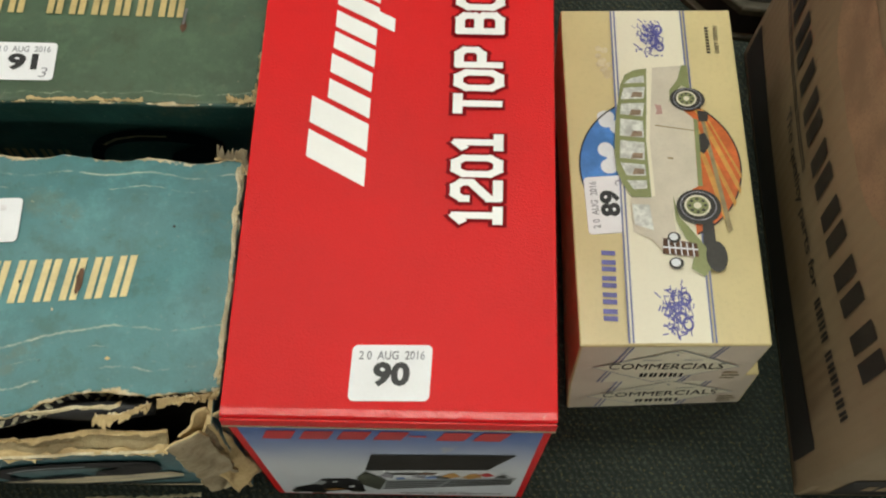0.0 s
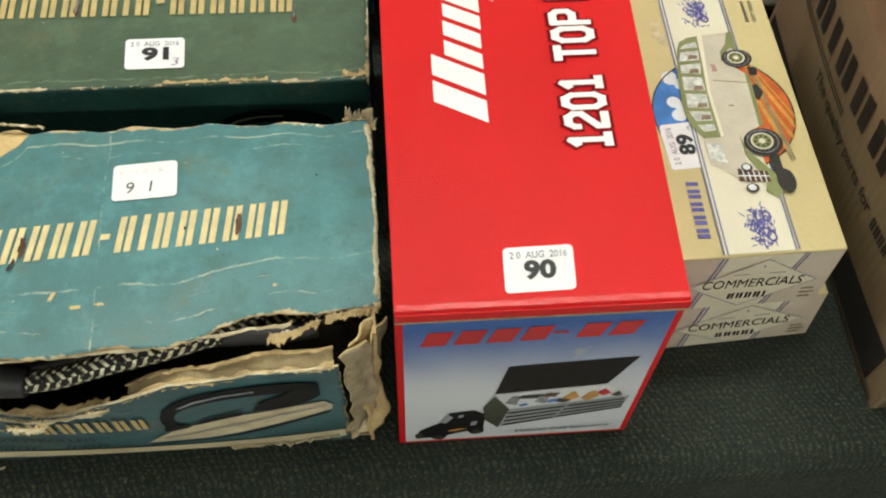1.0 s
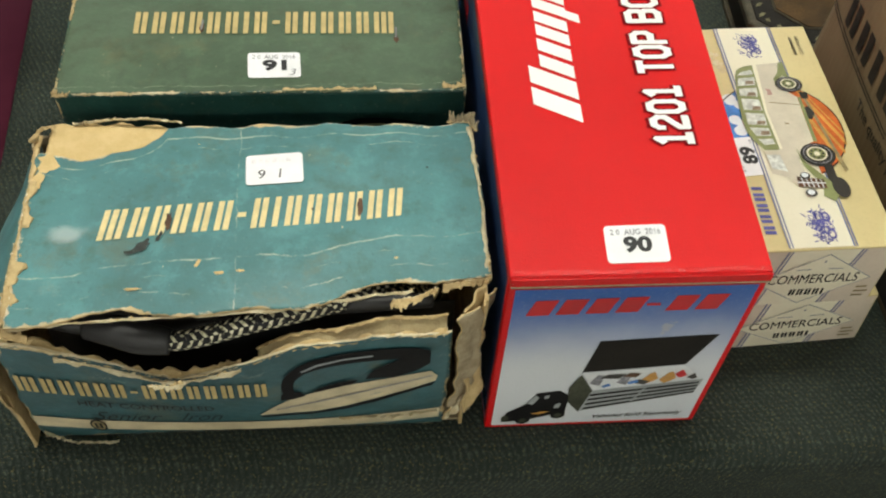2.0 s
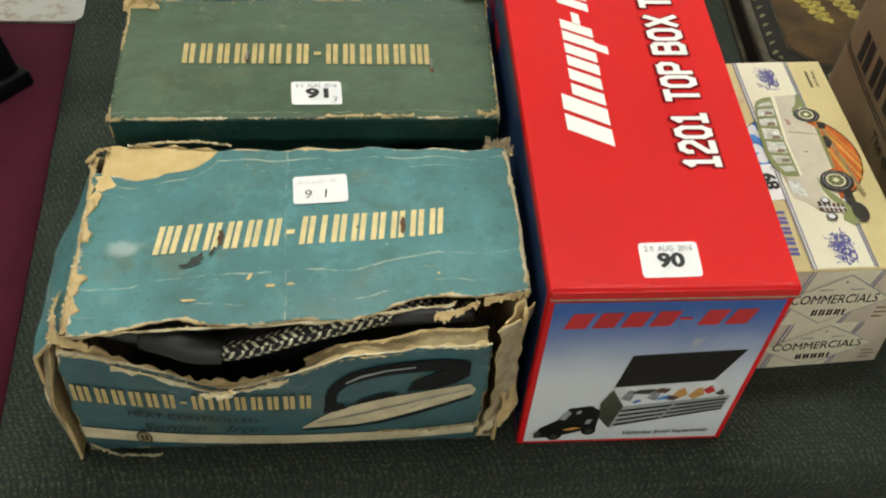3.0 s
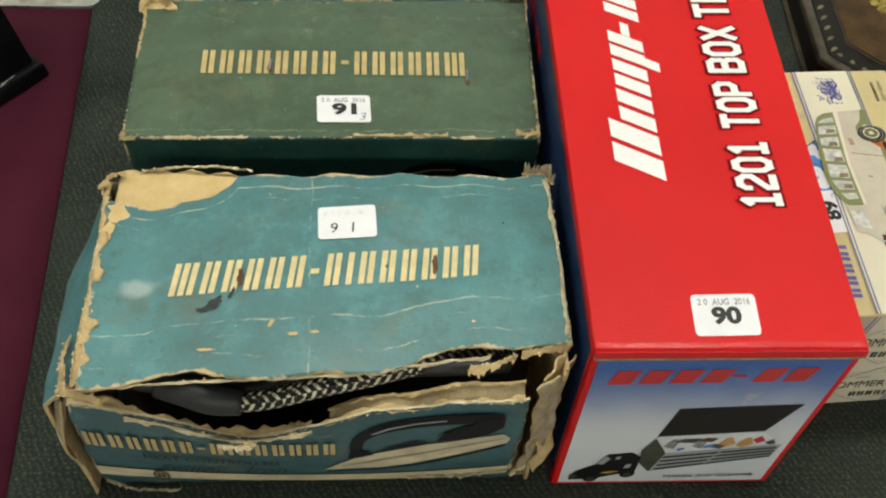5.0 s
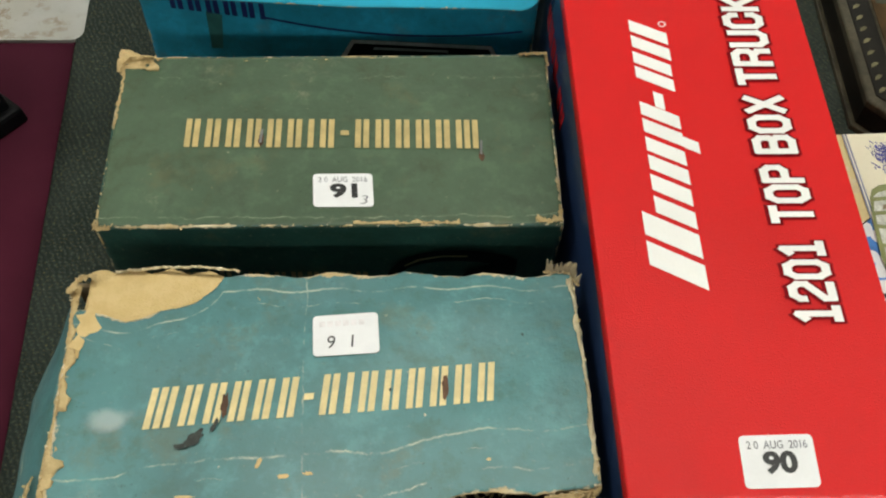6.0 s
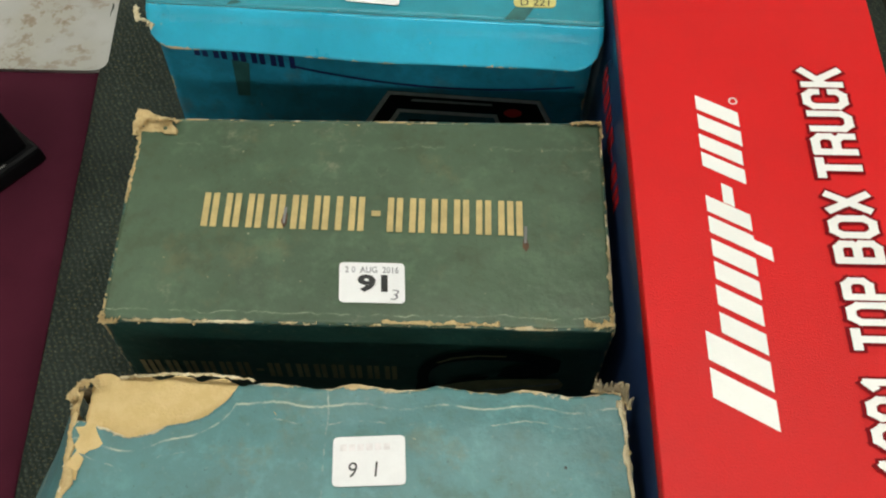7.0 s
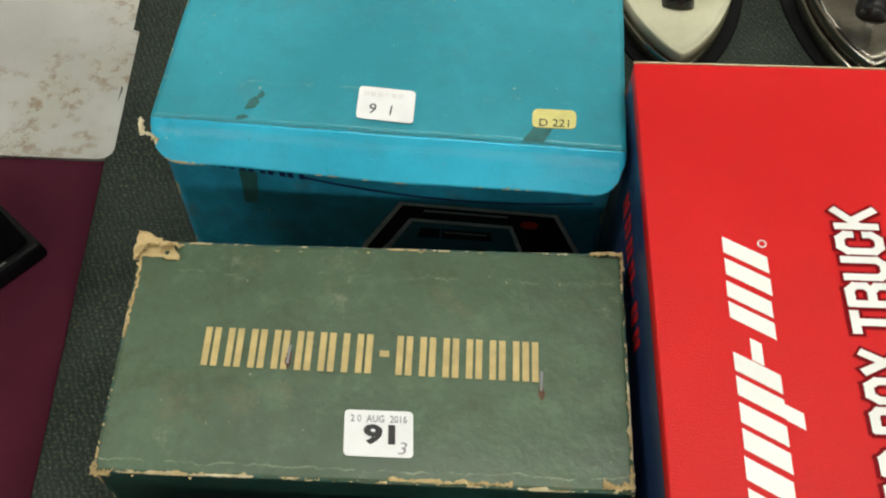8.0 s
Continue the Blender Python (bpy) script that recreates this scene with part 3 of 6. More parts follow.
def sheet(f, nu, nv, thick, ragged=0.0, seed=0.0, out=True, free=(1, 1, 1, 1), crumple=0.0, rim_mat=1):
    """A sheet of board f(s, t) with thickness, a torn outline, lengths as its map and the way to its edge stored.
    free: which of the edges (front, right, back, left) are edges for the wear."""
    bm = bmesh.new()
    edge = bm.verts.layers.float.new("edge")
    uvl = bm.loops.layers.uv.new("UVMap")
    c = Curved(f)
    lu = (c.at(1, 0.5) - c.at(0, 0.5)).length
    lv = (c.at(0.5, 1) - c.at(0.5, 0)).length
    rows, maps = [], {}
    for level in (0, 1):
        grid = []
        for j in range(nv + 1):
            line = []
            for i in range(nu + 1):
                s, t = i / nu, j / nv
                sx, tx = s, t
                if ragged:
                    a = noise.noise((s * lu * 90 + seed, t * lv * 90, seed)) + 0.6 * noise.noise((s * lu * 300 + seed, t * lv * 300, 3.1))
                    k = ragged * a
                    if j in (0, nv):
                        tx += k / lv
                    if i in (0, nu):
                        sx += k / lu
                p = c.at(min(max(sx, -0.05), 1.05), min(max(tx, -0.05), 1.05), (-thick if out else thick) * level if level else 1e-9)
                if crumple:
                    p += Vector((0, 0, 1)) * crumple * noise.noise((p.x * 55 + seed, p.y * 55, p.z * 55))
                v = bm.verts.new(p)
                ways = [t * lv, (1 - s) * lu, (1 - t) * lv, s * lu]
                v[edge] = min([w for w, k in zip(ways, free) if k] + [0.05])
                maps[v] = (s * lu, t * lv)
                line.append(v)
            grid.append(line)
        rows.append(grid)
    top, low = rows
    for j in range(nv):
        for i in range(nu):
            bm.faces.new([top[j][i], top[j][i + 1], top[j + 1][i + 1], top[j + 1][i]])
            bm.faces.new([low[j + 1][i], low[j + 1][i + 1], low[j][i + 1], low[j][i]]).material_index = 1
    rim = [(0, i) for i in range(nu)] + [(j, nu) for j in range(nv)] + [(nv, nu - i) for i in range(nu)] + [(nv - j, 0) for j in range(nv)]
    for k, (j, i) in enumerate(rim):
        j2, i2 = rim[(k + 1) % len(rim)]
        bm.faces.new([low[j][i], low[j2][i2], top[j2][i2], top[j][i]]).material_index = rim_mat
    for f_ in bm.faces:
        f_.smooth = f_.material_index == 0
        for lp in f_.loops:
            lp[uvl].uv = maps[lp.vert]
    return bm


def torn_strip(points, width, lift, seed, thick=0.0007, n=60):
    """A ragged strip of torn board along a line of a few points; lift: the way in which it stands up."""
    pts = [Vector(p) for p in points]
    lift = Vector(lift).normalized()

    def f(s, t):
        x = s * (len(pts) - 1)
        i = min(int(max(x, 0)), len(pts) - 2)
        p = pts[i].lerp(pts[i + 1], x - i)
        w = width * (0.5 + 0.7 * noise.noise((s * 9 + seed, seed, 0.3)) + 0.4 * noise.noise((s * 37 + seed, 1.7, seed)) + 0.16 * noise.noise((s * 90, seed, 2.2)))
        p = p + lift * (t * max(w, 0.0004))
        p = p + Vector((0.3, 0.5, 0.6)) * 0.0016 * noise.noise((s * 20 + seed, t * 2.0, 5.0)) * (0.4 + t)
        return p + Vector((0.2, 0.3, 0.5)) * 0.0006 * noise.noise((s * 90 + seed, t * 3.0, 1.0))
    return sheet(f, n, 3, thick, 0.0, seed)


def flakes(lines, count, size, seed):
    """Small loose flakes and fibres of torn paper along a few lines."""
    rnd = random.Random(seed)
    bm = bmesh.new()
    for i in range(count):
        line = rnd.choice(lines)
        k = rnd.random() * (len(line) - 1)
        j = min(int(k), len(line) - 2)
        p = Vector(line[j]).lerp(Vector(line[j + 1]), k - j)
        along = (Vector(line[j + 1]) - Vector(line[j])).normalized()
        a = Vector((rnd.gauss(0, 1), rnd.gauss(0, 1), rnd.gauss(0.2, 0.5))).normalized() * size * rnd.uniform(0.3, 1.0)
        b = along * size * rnd.uniform(0.3, 1.3)
        p = p - b * 0.5 + Vector((0, 0, 0.0002))
        m = a.cross(b).normalized() * 0.0002
        top = [p, p + b, p + b * rnd.uniform(0.4, 1.0) + a, p + a * rnd.uniform(0.3, 0.8)]
        vs = [bm.verts.new(q + m) for q in top] + [bm.verts.new(q - m) for q in top]
        for f in ((0, 1, 2, 3), (7, 6, 5, 4), (0, 4, 5, 1), (1, 5, 6, 2), (2, 6, 7, 3), (3, 7, 4, 0)):
            bm.faces.new([vs[x] for x in f])
    return bm


def tube(points, radius, sides=12, caps=True):
    """A tube along a smooth line, with lengths as its map."""
    bm = bmesh.new()
    uvl = bm.loops.layers.uv.new("UVMap")
    pts, rings, run = [Vector(p) for p in points], [], 0.0
    for i, p in enumerate(pts):
        d = (pts[min(i + 1, len(pts) - 1)] - pts[max(i - 1, 0)]).normalized()
        a = d.cross(Vector((0, 0, 1)))
        a = (a if a.length > 1e-3 else d.cross(Vector((1, 0, 0)))).normalized()
        b = d.cross(a)
        run += (p - pts[i - 1]).length if i else 0.0
        r = radius(i / (len(pts) - 1)) if callable(radius) else radius
        rings.append(([bm.verts.new(p + (a * math.cos(2 * math.pi * k / sides) + b * math.sin(2 * math.pi * k / sides)) * r) for k in range(sides)], run))
    for (ra, ua), (rb, ub) in zip(rings, rings[1:]):
        for k in range(sides):
            f = bm.faces.new([ra[k], ra[(k + 1) % sides], rb[(k + 1) % sides], rb[k]])
            f.smooth = True
            for lp, uv in zip(f.loops, ((ua, k / sides), (ua, (k + 1) / sides), (ub, (k + 1) / sides), (ub, k / sides))):
                lp[uvl].uv = uv
    if caps:
        bm.faces.new(rings[0][0][::-1])
        bm.faces.new(rings[-1][0])
    bmesh.ops.recalc_face_normals(bm, faces=bm.faces)
    return bm


def glide(points, n=10):
    """A smooth line through a few points."""
    p = [Vector(q) for q in points]
    p = [p[0] * 2 - p[1], *p, p[-1] * 2 - p[-2]]
    out = []
    for i in range(1, len(p) - 2):
        for k in range(n):
            t = k / n
            out.append(0.5 * (2 * p[i] + (p[i + 1] - p[i - 1]) * t + (2 * p[i - 1] - 5 * p[i] + 4 * p[i + 1] - p[i + 2]) * t * t
                              + (3 * p[i] - p[i - 1] - 3 * p[i + 1] + p[i + 2]) * t ** 3))
    return out + [p[-2]]


def prism(outline, z0, z1, bevel=0.0):
    bm = bmesh.new()
    lo = [bm.verts.new((x, y, z0)) for x, y in outline]
    hi = [bm.verts.new((x, y, z1)) for x, y in outline]
    bm.faces.new(lo[::-1])
    bm.faces.new(hi)
    for i in range(len(lo)):
        j = (i + 1) % len(lo)
        bm.faces.new([lo[i], lo[j], hi[j], hi[i]])
    if bevel:
        bmesh.ops.bevel(bm, geom=[e for e in bm.edges if all(v.co.z > z1 - 1e-6 for v in e.verts)], offset=bevel, segments=3, profile=0.5, affect="EDGES")
    bmesh.ops.recalc_face_normals(bm, faces=bm.faces)
    return bm


# ---- the hall ----
def setting(name, bm, material, label):
    return alone(name, bm, material, label, "", "structure")


setting("floor", block(-5, 5.6, -4, 5, -0.1, 0, 0), "floor", "plain grey hall floor")
setting("ceiling", block(-5, 5.6, -4, 5, 2.95, 3.05, 0), "ceiling", "off-white hall ceiling")
setting("wall_north", block(-5, 5.6, 5, 5.15, 0, 2.95, 0), "wall", "plain painted hall wall")
setting("wall_south", block(-5, 5.6, -4.15, -4, 0, 2.95, 0), "wall", "plain painted hall wall")
setting("wall_west", block(-5.15, -5, -4.15, 5.15, 0, 2.95, 0), "wall", "plain painted hall wall")
setting("wall_east", block(5.6, 5.75, -4.15, 5.15, 0, 2.95, 0), "wall", "plain painted hall wall")
for lx, ly in LIGHT_ROWS:
    light = thing("ceiling_light", (lx, ly, 2.95), "white fluorescent ceiling light with a glowing diffuser", "ceiling light", "ceiling lights")
    part("housing", block(lx - 0.8, lx + 0.8, ly - 0.17, ly + 0.17, 2.90, 2.95, 0.004), "ceiling", light)
    part("diffuser", block(lx - 0.76, lx + 0.76, ly - 0.145, ly + 0.145, 2.872, 2.90, 0.006), "tube", light)

TOP = 0.75
EDGE_Y = -0.03


def side_x(y):
    """The left edge of the green cloth."""
    return -0.3138 - 0.0918 * y


def trestle(name, x0, x1, label):
    t = thing(name, ((x0 + x1) / 2, 0.5, 0), label, "table", "sale tables")
    part("tabletop", block(x0, x1, EDGE_Y + 0.012, 1.25, TOP - 0.035, TOP - 0.006, 0.003), "wall", t)
    for lx in (x0 + 0.06, x1 - 0.06):
        for ly in (0.08, 1.15):
            part("leg", tube([(lx, ly, 0), (lx, ly, TOP - 0.035)], 0.016), "steel", t)
    return t


trestle("trestle_table", -0.30, 1.3, "long trestle table under a dark green cloth")
trestle("trestle_table", -1.9, -0.44, "trestle table under a maroon cloth")


def cloth(x_left, x_right, top, drop):
    """A cloth lying on a table and hanging over its front edge."""
    r = 0.022

    def f(s, t):
        flat, arc = 0.72, 0.82
        if t < flat:
            y, z = 1.25 + (EDGE_Y + r - 1.25) * (max(t, 0.0) / flat) ** 0.6, top
        elif t < arc:
            a = (t - flat) / (arc - flat) * math.pi / 2
            y, z = EDGE_Y + r - r * math.sin(a), top - r + r * math.cos(a)
        else:
            y, z = EDGE_Y, top - r - (t - arc) / (1 - arc) * drop
        x0 = x_left(y)
        x = x0 + ((x_right(y) if callable(x_right) else x_right) - x0) * s
        if t > arc:
            y -= 0.012 * (t - arc) / (1 - arc) * (1 + math.sin(x * 21))
        z += 0.0005 * noise.noise((x * 14, y * 14, 0.0)) if t <= flat else 0
        return (x, y, z)
    return f


bm = sheet(lambda s, t: cloth(side_x, 1.3, TOP, 0.5)(1 - s, t), 90, 120, 0.0025, 0.0006)
setting("green_tablecloth", bm, ["felt", "felt"], "dark green woven cloth with yellowish flecks on the table")
bm = sheet(lambda s, t: cloth(lambda y: -1.9, lambda y: side_x(y) - 0.002, TOP - 0.0035, 0.5)(1 - s, t), 50, 90, 0.002)
setting("maroon_tablecloth", bm, ["maroon", "maroon"], "plain maroon cloth on the neighbouring table")

# white stained board on the maroon cloth
q = Quad((-1.0, 0.4305, TOP - 0.003), (-0.3485, 0.435, TOP - 0.003), (-0.3485 - 0.054, 1.03, TOP - 0.003), (-1.0, 1.03, TOP - 0.003))
alone("stained_board", rounded_slab(q, 0, 0, 1, 1, 0.018, 0.018, 0.0, 0.003), "whiteboard",
      "off-white board with rusty brown stains on the maroon cloth", "board")

# black wooden case on the maroon cloth, its front leaning back a little
ax, bx = Vector((-0.777, 0.63, 0)), Vector((-0.63, -0.777, 0))
tip = Vector((-0.3705, 0.351, TOP - 0.0035))
LEAN = Vector((-0.087, -0.048, 0.995))
box = thing("black_case", tip, "black painted wooden case with a scuffed plinth on the maroon cloth", "case")


def slanted(i0, i1, j0, j1, z0, z1, bevel):
    c = [tip + ax * i0 + bx * j0, tip + ax * i1 + bx * j0, tip + ax * i1 + bx * j1, tip + ax * i0 + bx * j1]
    return hexa([p + LEAN * z0 for p in c], [p + LEAN * z1 for p in c], bevel)


part("plinth", slanted(0, 0.13, 0, 0.17, 0, 0.015, 0.003), "black_wood", box)
part("body", slanted(0.006, 0.124, 0.005, 0.165, 0.0152, 0.132, 0.002), "black_wood", box)
part("top_moulding", slanted(0.003, 0.127, 0.002, 0.168, 0.1322, 0.141, 0.003), "black_wood", box)
ledge = Quad(*[tip + ax * i + bx * j + LEAN * 0.0151 for i, j in ((0.001, 0.003), (0.001, 0.165), (0.0055, 0.165), (0.0055, 0.003))])
front = Quad(*[tip + ax * 0.0058 + bx * j + LEAN * z for j, z in ((0.165, 0.016), (0.005, 0.016), (0.005, 0.131), (0.165, 0.131))])
rnd = random.Random(21)
for i in range(14):
    a, b = rnd.uniform(0.02, 0.9), rnd.uniform(0.1, 0.6)
    w = rnd.uniform(0.015, 0.07)
    each("scratch", ledge, [[(a, b), (a + w, b - 0.05), (a + w * 0.9, b + 0.2), (a + w * 0.3, b + 0.28)]], -0.0003 - i * 1e-6, "scratch", box)
for a, b, w in ((0.66, 0.11, 0.09), (0.70, 0.45, 0.10), (0.58, 0.22, 0.05)):
    each("scratch", front, [[(a, b), (a + w * 0.5, b + 0.02), (a + w, b + 0.07), (a + w * 0.7, b + 0.065), (a + w * 0.3, b + 0.04)]], 0.0004, "scratch", box)


# ---- red model truck box ----
RA, RB = 0.906, 0.9225
red = thing("model_truck_box", (0.066, 0.19, TOP), "glossy red card box for a model truck with white lettering", "box")
low = [(0.001, -0.002, TOP), (0.1305, -0.002, TOP), (0.136, 0.378, TOP), (0.0025, 0.378, TOP)]
high = [(0.0, -0.001, RA), (0.1275, -0.001, RA), (0.1375, 0.381, RB), (0.0015, 0.378, RB)]
part("carton", hexa([Vector(p) for p in low], [Vector(p) - Vector((0, 0, 0.0018)) for p in high], 0.0007), "red", red)
# lid panel, a little proud, with a tucked front edge
lid = [Vector(p) for p in high]
part("lid", hexa([lid[0] + Vector((0, -0.0008, -0.0014)), lid[1] + Vector((0, -0.0008, -0.0014)), lid[2] + Vector((0, 0, -0.0014)), lid[3] + Vector((0, 0, -0.0014))], lid, 0.0006), "red", red)
part("raw_edge", hexa([lid[3] + Vector((0, 0.0002, -0.0016)), lid[2] + Vector((0, 0.0002, -0.0016)), lid[2] + Vector((0, 0.0012, -0.0016)), lid[3] + Vector((0, 0.0012, -0.0016))],
                      [lid[3] + Vector((0, 0.0002, 0.0004)), lid[2] + Vector((0, 0.0002, 0.0004)), lid[2] + Vector((0, 0.0012, 0.0002)), lid[3] + Vector((0, 0.0012, 0.0002))], 0.0002), "pale_board", red, "bare grey board edge of the lid")
bm = bmesh.new()
bar(bm, Quad(*high), 0.003, 0.001, 0.997, 0.008, 0.0003, 20, 1)
part("rubbed_fold", bm, "red_fold", red, "rubbed glossy fold of the lid")
part("lid_lip", hexa([lid[0] + Vector((0.0004, -0.0028, -0.0045)), lid[1] + Vector((-0.0004, -0.0028, -0.0045)), lid[1] + Vector((-0.0004, -0.0009, -0.0045)), lid[0] + Vector((0.0004, -0.0009, -0.0045))],
                     [lid[0] + Vector((0.0002, -0.0018, -0.0002)), lid[1] + Vector((-0.0002, -0.0018, -0.0002)), lid[1] + Vector((-0.0002, -0.0009, -0.0002)), lid[0] + Vector((0.0002, -0.0009, -0.0002))], 0.0004), "red_fold", red)
part("lip_edge", hexa([lid[0] + Vector((0.0004, -0.0031, -0.0054)), lid[1] + Vector((-0.0004, -0.0031, -0.0054)), lid[1] + Vector((-0.0004, -0.0012, -0.0054)), lid[0] + Vector((0.0004, -0.0012, -0.0054))],
                      [lid[0] + Vector((0.0004, -0.0031, -0.0046)), lid[1] + Vector((-0.0004, -0.0031, -0.0046)), lid[1] + Vector((-0.0004, -0.0012, -0.0046)), lid[0] + Vector((0.0004, -0.0012, -0.0046))], 0.0001), "grey_board", red, "bare board edge")
rt = Quad(*high)


def on_red(x0, y0, ax_, ay, ux, uy):
    """A patch of the lid in metres from its front left corner."""
    return Turned(rt, (x0 / 0.1325, y0 / 0.38), (ax_ / 0.1325, ay / 0.38), (ux / 0.1325, uy / 0.38))


for word, y0, y1 in (("1201", 0.0805, 0.1225), ("TOP", 0.1340, 0.1660), ("BOX", 0.1762, 0.2115), ("TRUCK", 0.2220, 0.2870)):
    w = on_red(0.1075, y0, 0, y1 - y0, -0.0183, 0)
    part("lettering_outline", stroke_word(w, word, 0.43, 0.0004), "red_dark", red, "dark red outline of the lettering")
    part("lettering", stroke_word(w, word, 0.235, 0.0009), "white_ink", red, "white block lettering")
# maker's mark as slanting plain shapes
S = Turned(rt, (0, -0.0018 / 0.38), (0.008 / 0.1325, 0.985 / 0.38), (-1 / 0.1325, 0))      # s: metres along the box, t: minus x


def lean(a, b, lo, hi, h=0.0005, k=0.55):
    poly(bm, S, [(a, -lo), (b, -lo), (b + k * (lo - hi), -hi), (a + k * (lo - hi), -hi)], h)


def leaning_pair(a, b, lo, hi, w):
    """Two slanting plain bars."""
    lean(a, a + w, lo, hi)
    lean(b - w, b, lo, hi)


for a, b, lo, hi, w in ((0.100, 0.1305, 0.0495, 0.0235, 0.0135), (0.1335, 0.157, 0.0495, 0.0305, 0.0100), (0.160, 0.181, 0.050, 0.031, 0.0092),
                        (0.184, 0.2045, 0.0505, 0.031, 0.009), (0.2215, 0.241, 0.051, 0.0315, 0.0085), (0.244, 0.265, 0.052, 0.032, 0.009)):
    bm = bmesh.new()
    leaning_pair(a, b, lo, hi, w)
    part("printed_mark", bm, "white_ink", red, "white slanting plain bars")
for a, b, lo, hi in ((0.1795, 0.187, 0.058, 0.0505), (0.2085, 0.2195, 0.044, 0.039)):
    bm = bmesh.new()
    lean(a, b, lo, hi)
    part("printed_mark", bm, "white_ink", red, "white slanting plain mark")
bm = bmesh.new()
ring(bm, S, 0.2725, -0.0505, 0.0022, 0.0022, 0.7)
part("round_mark", bm, "white_ink", red)
lot_label(on_red(0.0495, 0.0062, 0.032, 0.0005, 0.0008, 0.0220), red, "90")

# front of the red box: a printed picture in a red border
rf = Quad((0.001, -0.002, TOP), (0.1305, -0.002, TOP), (0.1275, -0.001, RA - 0.002), (0.0, -0.001, RA - 0.002))
bm = bmesh.new()
bar(bm, rf, 0.028, 0.022, 0.972, 0.945, 0.0003)
pic = part("picture", bm, "sky", red, "printed picture of a truck under a blue sky")
mark = Turned(rf, (0.085, 0.80), (0.80, 0.015), (0, 0.085))
brand_bars(Turned(mark, (0, 0), (0.95, 0), (0, 1)), "2222-22", "red_ink", pic, "red slanting maker's mark as plain shapes", h=0.0006, gap=0.3, slant=0.04, stroke=0.5)
bm = bmesh.new()
poly(bm, rf, [(0.385, 0.42), (0.83, 0.455), (0.915, 0.655), (0.42, 0.63)], 0.0006)
part("truck_lid", bm, "tin_dark", pic)
bm = bmesh.new()
poly(bm, rf, [(0.385, 0.415), (0.83, 0.45), (0.93, 0.35), (0.46, 0.285)], 0.0006)
part("truck_load", bm, "cloud", pic)
each("load_piece", rf, [[(a, 0.35), (a + 0.03, 0.40), (a + 0.05, 0.41), (a + 0.075, 0.36), (a + 0.03, 0.325)] for a in (0.66, 0.74)], 0.0009, "amber", pic)
each("load_piece", rf, [[(a, 0.34), (a + 0.03, 0.40), (a + 0.06, 0.39), (a + 0.05, 0.32)] for a in (0.43, 0.55)], 0.0009, "grey_ink", pic)
each("load_piece", rf, [[(0.49, 0.32), (0.52, 0.335), (0.53, 0.32), (0.5, 0.305)], [(0.6, 0.34), (0.64, 0.36), (0.65, 0.34), (0.61, 0.325)]], 0.0011, "sky_ink", pic)
each("load_piece", rf, [[(0.47, 0.375), (0.50, 0.40), (0.58, 0.405), (0.56, 0.37)], [(0.62, 0.335), (0.65, 0.36), (0.70, 0.345), (0.68, 0.32)], [(0.86, 0.365), (0.89, 0.395), (0.91, 0.36), (0.89, 0.35)]], 0.0010, "tyre", pic)
each("load_piece", rf, [[(0.57, 0.385), (0.60, 0.41), (0.65, 0.405), (0.63, 0.375)]], 0.0010, "rust", pic)
each("load_piece", rf, [[(0.80, 0.39), (0.83, 0.42), (0.86, 0.38), (0.83, 0.36)]], 0.0009, "red_ink", pic)
bm = bmesh.new()
poly(bm, rf, [(0.46, 0.28), (0.945, 0.345), (0.93, 0.24), (0.42, 0.12), (0.36, 0.2)], 0.0006)
part("truck_bed", bm, "grey_line", pic)
each("bed_rail", rf, [[(0.44 + 0.004 * i, 0.15 + 0.035 * i), (0.93, 0.255 + 0.024 * i), (0.93, 0.243 + 0.024 * i), (0.44 + 0.004 * i, 0.135 + 0.035 * i)] for i in range(4)], 0.0008, "tin_dark", pic)
each("bed_end", rf, [[(0.345, 0.31), (0.385, 0.405), (0.455, 0.285), (0.42, 0.12), (0.36, 0.2)]], 0.0009, "lake", pic)
bm = bmesh.new()
poly(bm, rf, [(0.07, 0.05), (0.09, 0.13), (0.17, 0.19), (0.21, 0.275), (0.31, 0.29), (0.36, 0.25), (0.36, 0.1), (0.3, 0.1), (0.17, 0.055)], 0.0006)
disc(bm, rf, 0.33, 0.1, 0.035, 0.035, 0.0007, 14)
disc(bm, rf, 0.17, 0.065, 0.035, 0.035, 0.0007, 14)
part("truck_cab", bm, "black_gloss", pic)
each("cab_light", rf, [[(0.30, 0.155), (0.305, 0.19), (0.33, 0.195), (0.325, 0.16)], [(0.245, 0.235), (0.25, 0.26), (0.27, 0.262), (0.265, 0.238)]], 0.0010, "grey_line", pic)
each("cab_stripe", rf, [[(0.20, 0.115), (0.25, 0.135), (0.29, 0.13), (0.24, 0.11)]], 0.0010, "amber", pic)
each("wheel_rim", rf, [oval(0.33, 0.1, 0.018, 0.018, 12), oval(0.17, 0.065, 0.018, 0.018, 12), oval(0.085, 0.085, 0.018, 0.026, 12)], 0.0011, "lake", pic)
each("bed_post", rf, [[(0.645, 0.19), (0.69, 0.305), (0.70, 0.305), (0.657, 0.19)]], 0.0011, "grey_line", pic)
bm = bmesh.new()
poly(bm, rf, [(0.17, 0.2), (0.205, 0.265), (0.225, 0.24), (0.2, 0.19)], 0.0009)
part("cab_window", bm, "grey_line", pic)
part("small_print", lettering(Turned(rf, (0.5, 0.05), (0.42, 0.012), (0, 0.035)), "Vehicles Sold Separately", 0.0007, 0.01, 0.25), "ink", pic)

